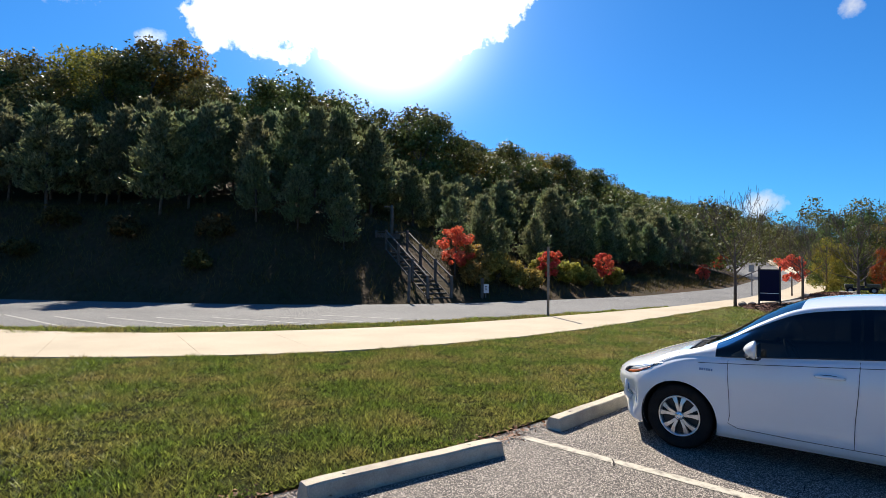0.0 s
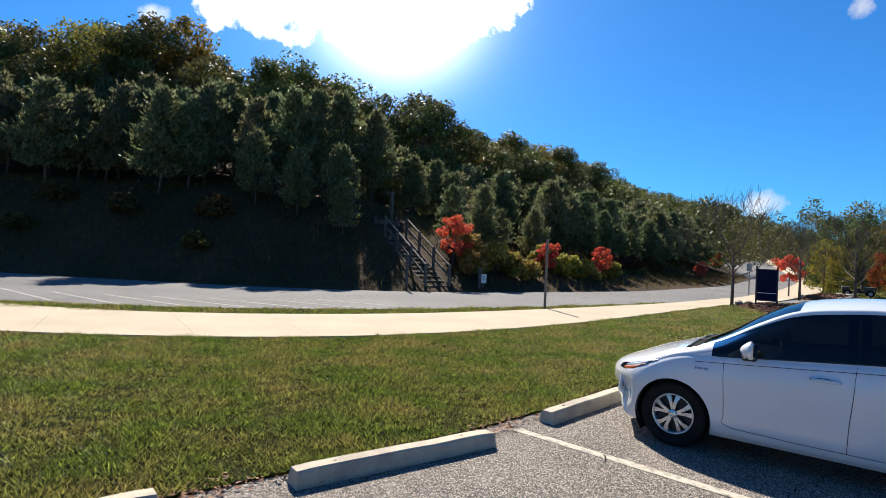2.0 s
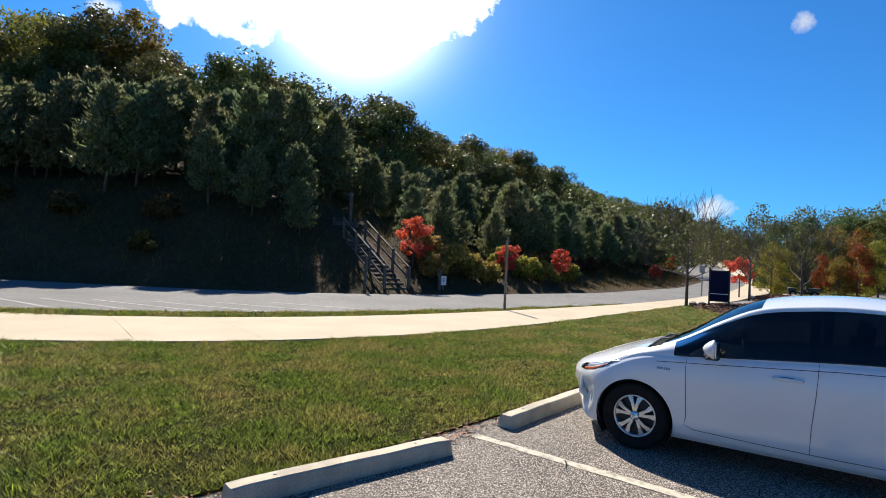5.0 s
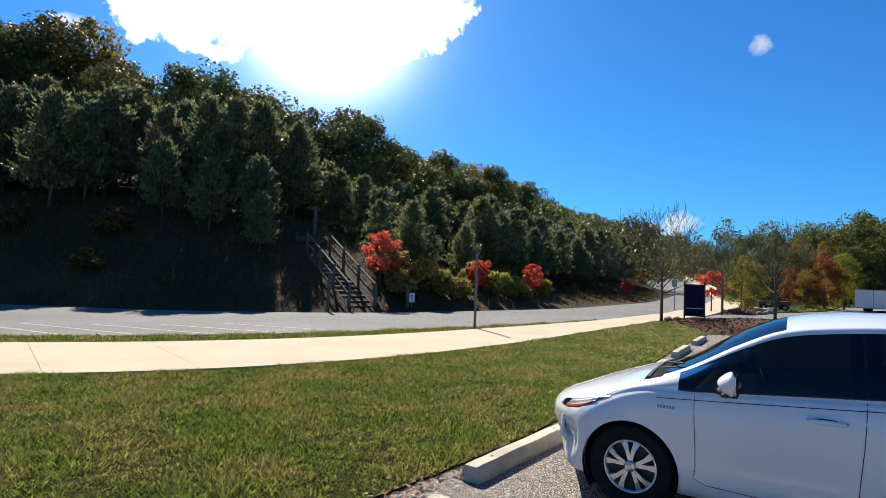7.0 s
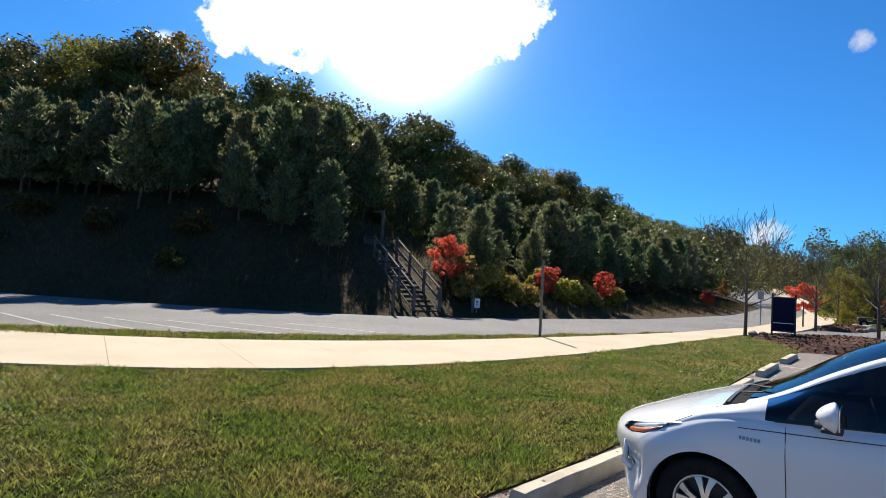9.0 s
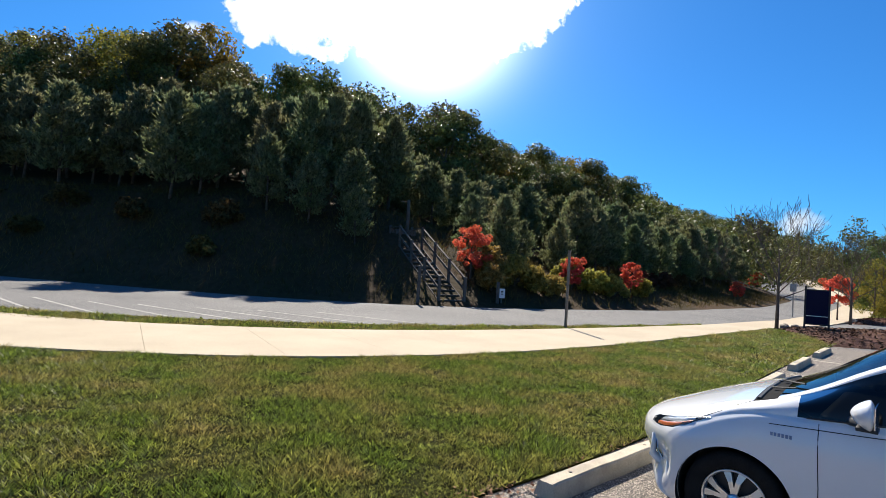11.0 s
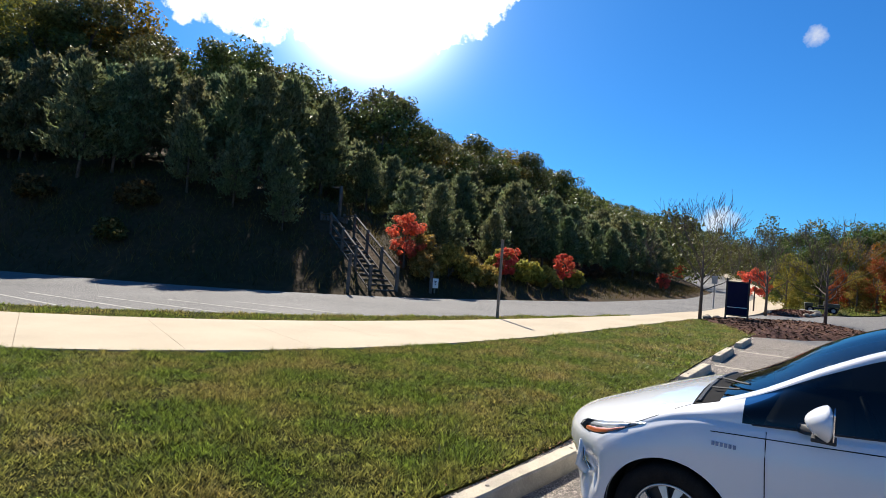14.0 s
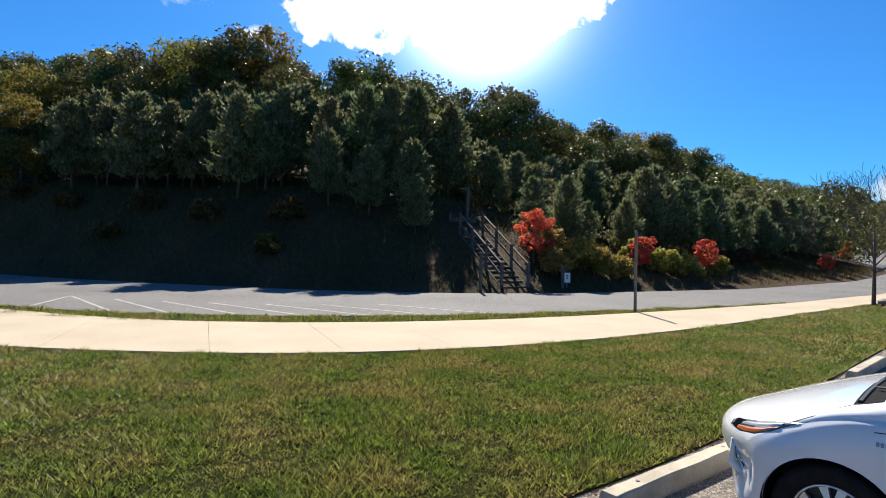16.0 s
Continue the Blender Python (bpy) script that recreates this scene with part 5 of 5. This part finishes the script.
bare_tree(20.75, 7.02, 0.08, 4.1, 91, "leafless young tree with spreading twigs in the mulch bed")
bare_tree(25.7, 4.5, 0.1, 3.7, 92, "leafless tree with fine grey twigs beside the driveway")
bare_tree(29.5, 7.9, 0.1, 3.6, 93, "leafless tree with fine grey twigs beside the driveway")


# ---- boulders ----
def boulder(x, y, z, r0, seed):
    bm = bmesh.new()
    bmesh.ops.create_icosphere(bm, subdivisions=3, radius=r0)
    for v in bm.verts:
        d = 1 + 0.35 * noise.noise(v.co / r0 * 1.1 + Vector((seed, 0, 0))) + 0.12 * noise.noise(v.co / r0 * 3 + Vector((0, seed, 0)))
        v.co = Vector((v.co.x * 1.2, v.co.y, v.co.z * 0.7)) * d
    ob = part("boulder", bm, "stone")
    ob.matrix_basis = pose(x, y, z + r0 * 0.3, 0, 0, seed * 40)
    tagged(ob, "rounded tan boulder in the mulch bed", "boulder", "boulders")


for i, (x, y, r0) in enumerate(((21.3, 7.0, 0.16), (21.9, 6.9, 0.14), (23.6, 5.8, 0.13), (25.0, 5.4, 0.15), (31.0, 8.3, 0.16), (31.8, 8.6, 0.14), (32.6, 7.1, 0.13), (34.5, 7.2, 0.17), (35.6, 7.5, 0.22), (36.5, 8.0, 0.2), (37.2, 8.6, 0.18), (33.2, 7.0, 0.12))):
    boulder(x, y, 0.06, r0, i + 1)


# ---- utility vehicle and trailer ----
def small_wheel(parent, x, y, r, w):
    wh = new("wheel")
    wh.parent = parent
    wh.matrix_basis = pose(x, y, r, 0, 0, 90)
    part("tyre", lathe_bm([(r * 0.5, -w / 2), (r * 0.92, -w / 2), (r, -w * 0.3), (r, w * 0.3), (r * 0.92, w / 2), (r * 0.5, w / 2)], 20), "rubber", wh, "", True)
    part("rim", lathe_bm([(r * 0.5, -w * 0.4), (r * 0.3, -w * 0.3), (0.001, -w * 0.3)], 16), "steel", wh, "", True)
    part("rim", lathe_bm([(r * 0.5, w * 0.4), (r * 0.3, w * 0.3), (0.001, w * 0.3)], 16), "steel", wh, "", True)


uv = thing("utility_vehicle", "small dark olive utility vehicle parked beyond the mulch bed", "utility vehicle", at=pose(39.0, 8.2, 0.035, 0, 0, -70) @ Matrix.Diagonal((0.68, 0.68, 0.68, 1)))
part("chassis", box_bm((2.4, 0.9, 0.16), (0, 0, 0.42), 0.03), "black", uv)
part("hood", box_bm((0.6, 1.0, 0.34), (-0.95, 0, 0.66), 0.08), "olive", uv, "olive hood", True)
part("cargo_bed", box_bm((0.95, 1.15, 0.3), (0.78, 0, 0.72), 0.03), "olive", uv, "olive cargo bed")
part("bench_seat", box_bm((0.42, 1.0, 0.14), (-0.05, 0, 0.62), 0.04), "seat", uv)
part("seat_back", box_bm((0.1, 1.0, 0.36), (0.2, 0, 0.86), 0.04), "seat", uv)
part("steering_wheel", tube_bm([pose(-0.45, -0.25, 0.98, 0, 55) @ Vector((0.15 * math.cos(a), 0.15 * math.sin(a), 0)) for a in np.linspace(0, 6.283, 17)], 0.012, 6, closed_ends=False), "black", uv)
for x in (-0.85, 0.8):
    for y in (-0.52, 0.52):
        small_wheel(uv, x, y, 0.3, 0.22)

tr = thing("box_trailer", "white box trailer parked on the far driveway", "trailer", at=pose(48.6, 4.0, 0.0, 0, 0, -8) @ Matrix.Diagonal((0.9, 0.9, 0.86, 1)))
part("box", box_bm((5.0, 2.3, 1.45), (0, 0, 1.06), 0.05), "white", tr, "white sheet metal box")
part("corner_rail", box_bm((5.02, 2.32, 0.05), (0, 0, 1.76), 0.01), "steel", tr)
part("corner_rail", box_bm((5.02, 2.32, 0.06), (0, 0, 0.36), 0.01), "steel", tr)
part("door_gap", box_bm((0.006, 0.02, 1.3), (-2.502, 0, 1.06)), "seam", tr)
part("drawbar", box_bm((1.2, 0.1, 0.1), (3.0, 0, 0.4), 0.01), "black", tr)
for x in (-0.5, 0.4):
    for y in (-1.05, 1.05):
        small_wheel(tr, x, y, 0.33, 0.2)


# ---- road markings ----
def mark(a, b, w=0.09):
    a, b = Vector((*a, 0.005)), Vector((*b, 0.005))
    d = (b - a).normalized()
    n2 = Vector((-d.y, d.x, 0)) * w / 2
    bm = bmesh.new()
    k = 24
    l = [(bm.verts.new(a.lerp(b, i / k) + n2 * random.uniform(0.85, 1.1)), bm.verts.new(a.lerp(b, i / k) - n2 * random.uniform(0.85, 1.1))) for i in range(k + 1)]
    for p, q in zip(l, l[1:]):
        bm.faces.new((p[0], p[1], q[1], q[0]))
    tagged(part("parking_line", bm, "faded"), "faded white painted parking line on the road", "road marking", "road parking lines", "structure")


for a, b in (((-2.04, 14.3), (-1.46, 17.2)), ((-1.46, 17.2), (-0.29, 12.6)), ((-0.29, 15.7), (0.88, 11.8)), ((0.87, 14.7), (2.26, 11.0)), ((1.93, 14.0), (3.53, 10.4)), ((3.2, 13.2), (4.9, 9.9)), ((4.6, 12.6), (6.4, 9.4)), ((6.1, 12.2), (8.0, 9.1)), ((-4.0, 19.5), (-3.2, 15.5))):
    mark(a, b)

# ---- sidewalk slabs, proud of the base, with open joints ----
pavement_base = bpy.data.objects["pavement"]
JOINTS = (-10, -7.7, -5.4, -3.2, -1.0, 1.15, 2.9, 4.6, 6.2, 7.85, 9.6, 11.3, 13.2, 15.2, 17.4, 19.8, 22.4, 25.2)
for x0, x1 in zip(JOINTS, JOINTS[1:]):
    bm = bmesh.new()
    k, rows_ = 8, 3
    top = []
    for i in range(k + 1):
        xx = x0 + 0.0025 + (x1 - x0 - 0.005) * i / k
        a, b = float(WALK_NEAR(xx)) + 0.006, float(WALK_FAR(xx)) - 0.006
        top.append([bm.verts.new((xx + float(np.interp(xx, (-10, -2, 1, 3, 8), (1.6, 0.7, 0.33, 0.3, -0.25))) * j / rows_, a + (b - a) * j / rows_, 0.047)) for j in range(rows_ + 1)])
    for i in range(k):
        for j in range(rows_):
            bm.faces.new((top[i][j], top[i + 1][j], top[i + 1][j + 1], top[i][j + 1]))
    edge = [e for e in bm.edges if e.is_boundary]
    low = bmesh.ops.extrude_edge_only(bm, edges=edge)["geom"]
    for v in low:
        if isinstance(v, bmesh.types.BMVert):
            v.co.z -= 0.016
    part("slab", bm, "concrete", pavement_base)

# ---- fallen leaves along the lot's edge ----
r = np.random.default_rng(61)
lx = np.concatenate([r.uniform(-3, 9, 520), r.normal(2.3, 0.25, 160), r.normal(-0.35, 0.2, 140)])
ly = LOT(lx) + r.normal(-0.05, 0.11, len(lx))
lp = np.stack([lx, ly, np.full(len(lx), 0.022)], 1)
me = leaf_mesh("fallen_leaves", lp, np.tile((0, 0, 2.0), (len(lp), 1)), 0.027, "dead_leaf", r, 1.4)
tagged(new("fallen_leaves", me), "scattered brown fallen leaves along the asphalt edge", "leaves", kind="stuff")

# ---- twig on the stall line, crack in the asphalt ----
twig = part("twig", tube_bm([(0, 0, 0.008), (0.015, 0.01, 0.03), (0.01, 0.025, 0.055)], [0.008, 0.006, 0.003], 6), "bark")
twig.matrix_basis = pose(2.38, -0.72, 0)
tagged(twig, "short dark twig on the painted stall line", "twig")
bm = bmesh.new()
random.seed(63)
prev, cx, cy = None, 2.62, -1.78
for i in range(26):
    w = 0.0035 * random.uniform(0.4, 1.3)
    pair = (bm.verts.new((cx, cy - w, 0.0052)), bm.verts.new((cx, cy + w, 0.0052)))
    if prev:
        bm.faces.new((prev[0], pair[0], pair[1], prev[1]))
    prev = pair
    cx += 0.05
    cy += random.uniform(-0.03, 0.026)
tagged(part("asphalt_crack", bm, "seam"), "thin dark crack across the asphalt", "crack", kind="structure")

# ---- grass ----
near = scatter(420000, -4.5, 9.5, LOT, WALK_NEAR, 0.012, 0.0, 71)
mid = scatter(85000, 9.5, 21.0, LOT, WALK_NEAR, 0.012, 0.0, 72)
west = scatter(110000, -14.0, -4.5, LOT, WALK_NEAR, 0.012, 0.0, 73)
blades("lawn_grass", np.concatenate([near, west]), 0.046, 0.006, "grass", "mown green lawn with tan dry patches", "grass", 74, 0.95)
blades("lawn_grass_east", mid, 0.05, 0.009, "grass", "mown green lawn reaching the mulch bed", "grass", 75, 0.9)
blades("verge_grass", scatter(45000, -14, 18.2, WALK_FAR, ROAD_NEAR, 0.012, 0.0, 76), 0.06, 0.008, "grass", "rough grass verge between sidewalk and road", "grass", 77, 0.6)
blades("far_grass", scatter(16000, 34, 70, lambda x: np.interp(x, (33, 39, 44, 60, 120), (8.2, 6.9, 6.4, 8.0, 16)), WALK_NEAR, 0.03, 0.1, 78), 0.08, 0.025, "grass", "green grass beside the distant sidewalk", "grass", 79, 0.5)

# ---- true size: the plan above is drawn at 10 : 11 ----
for ob in [o for o in scene.objects if o.parent is None and o.type in {"MESH", "EMPTY"}]:
    ob.matrix_basis = Matrix.Scale(1.1, 4) @ ob.matrix_basis
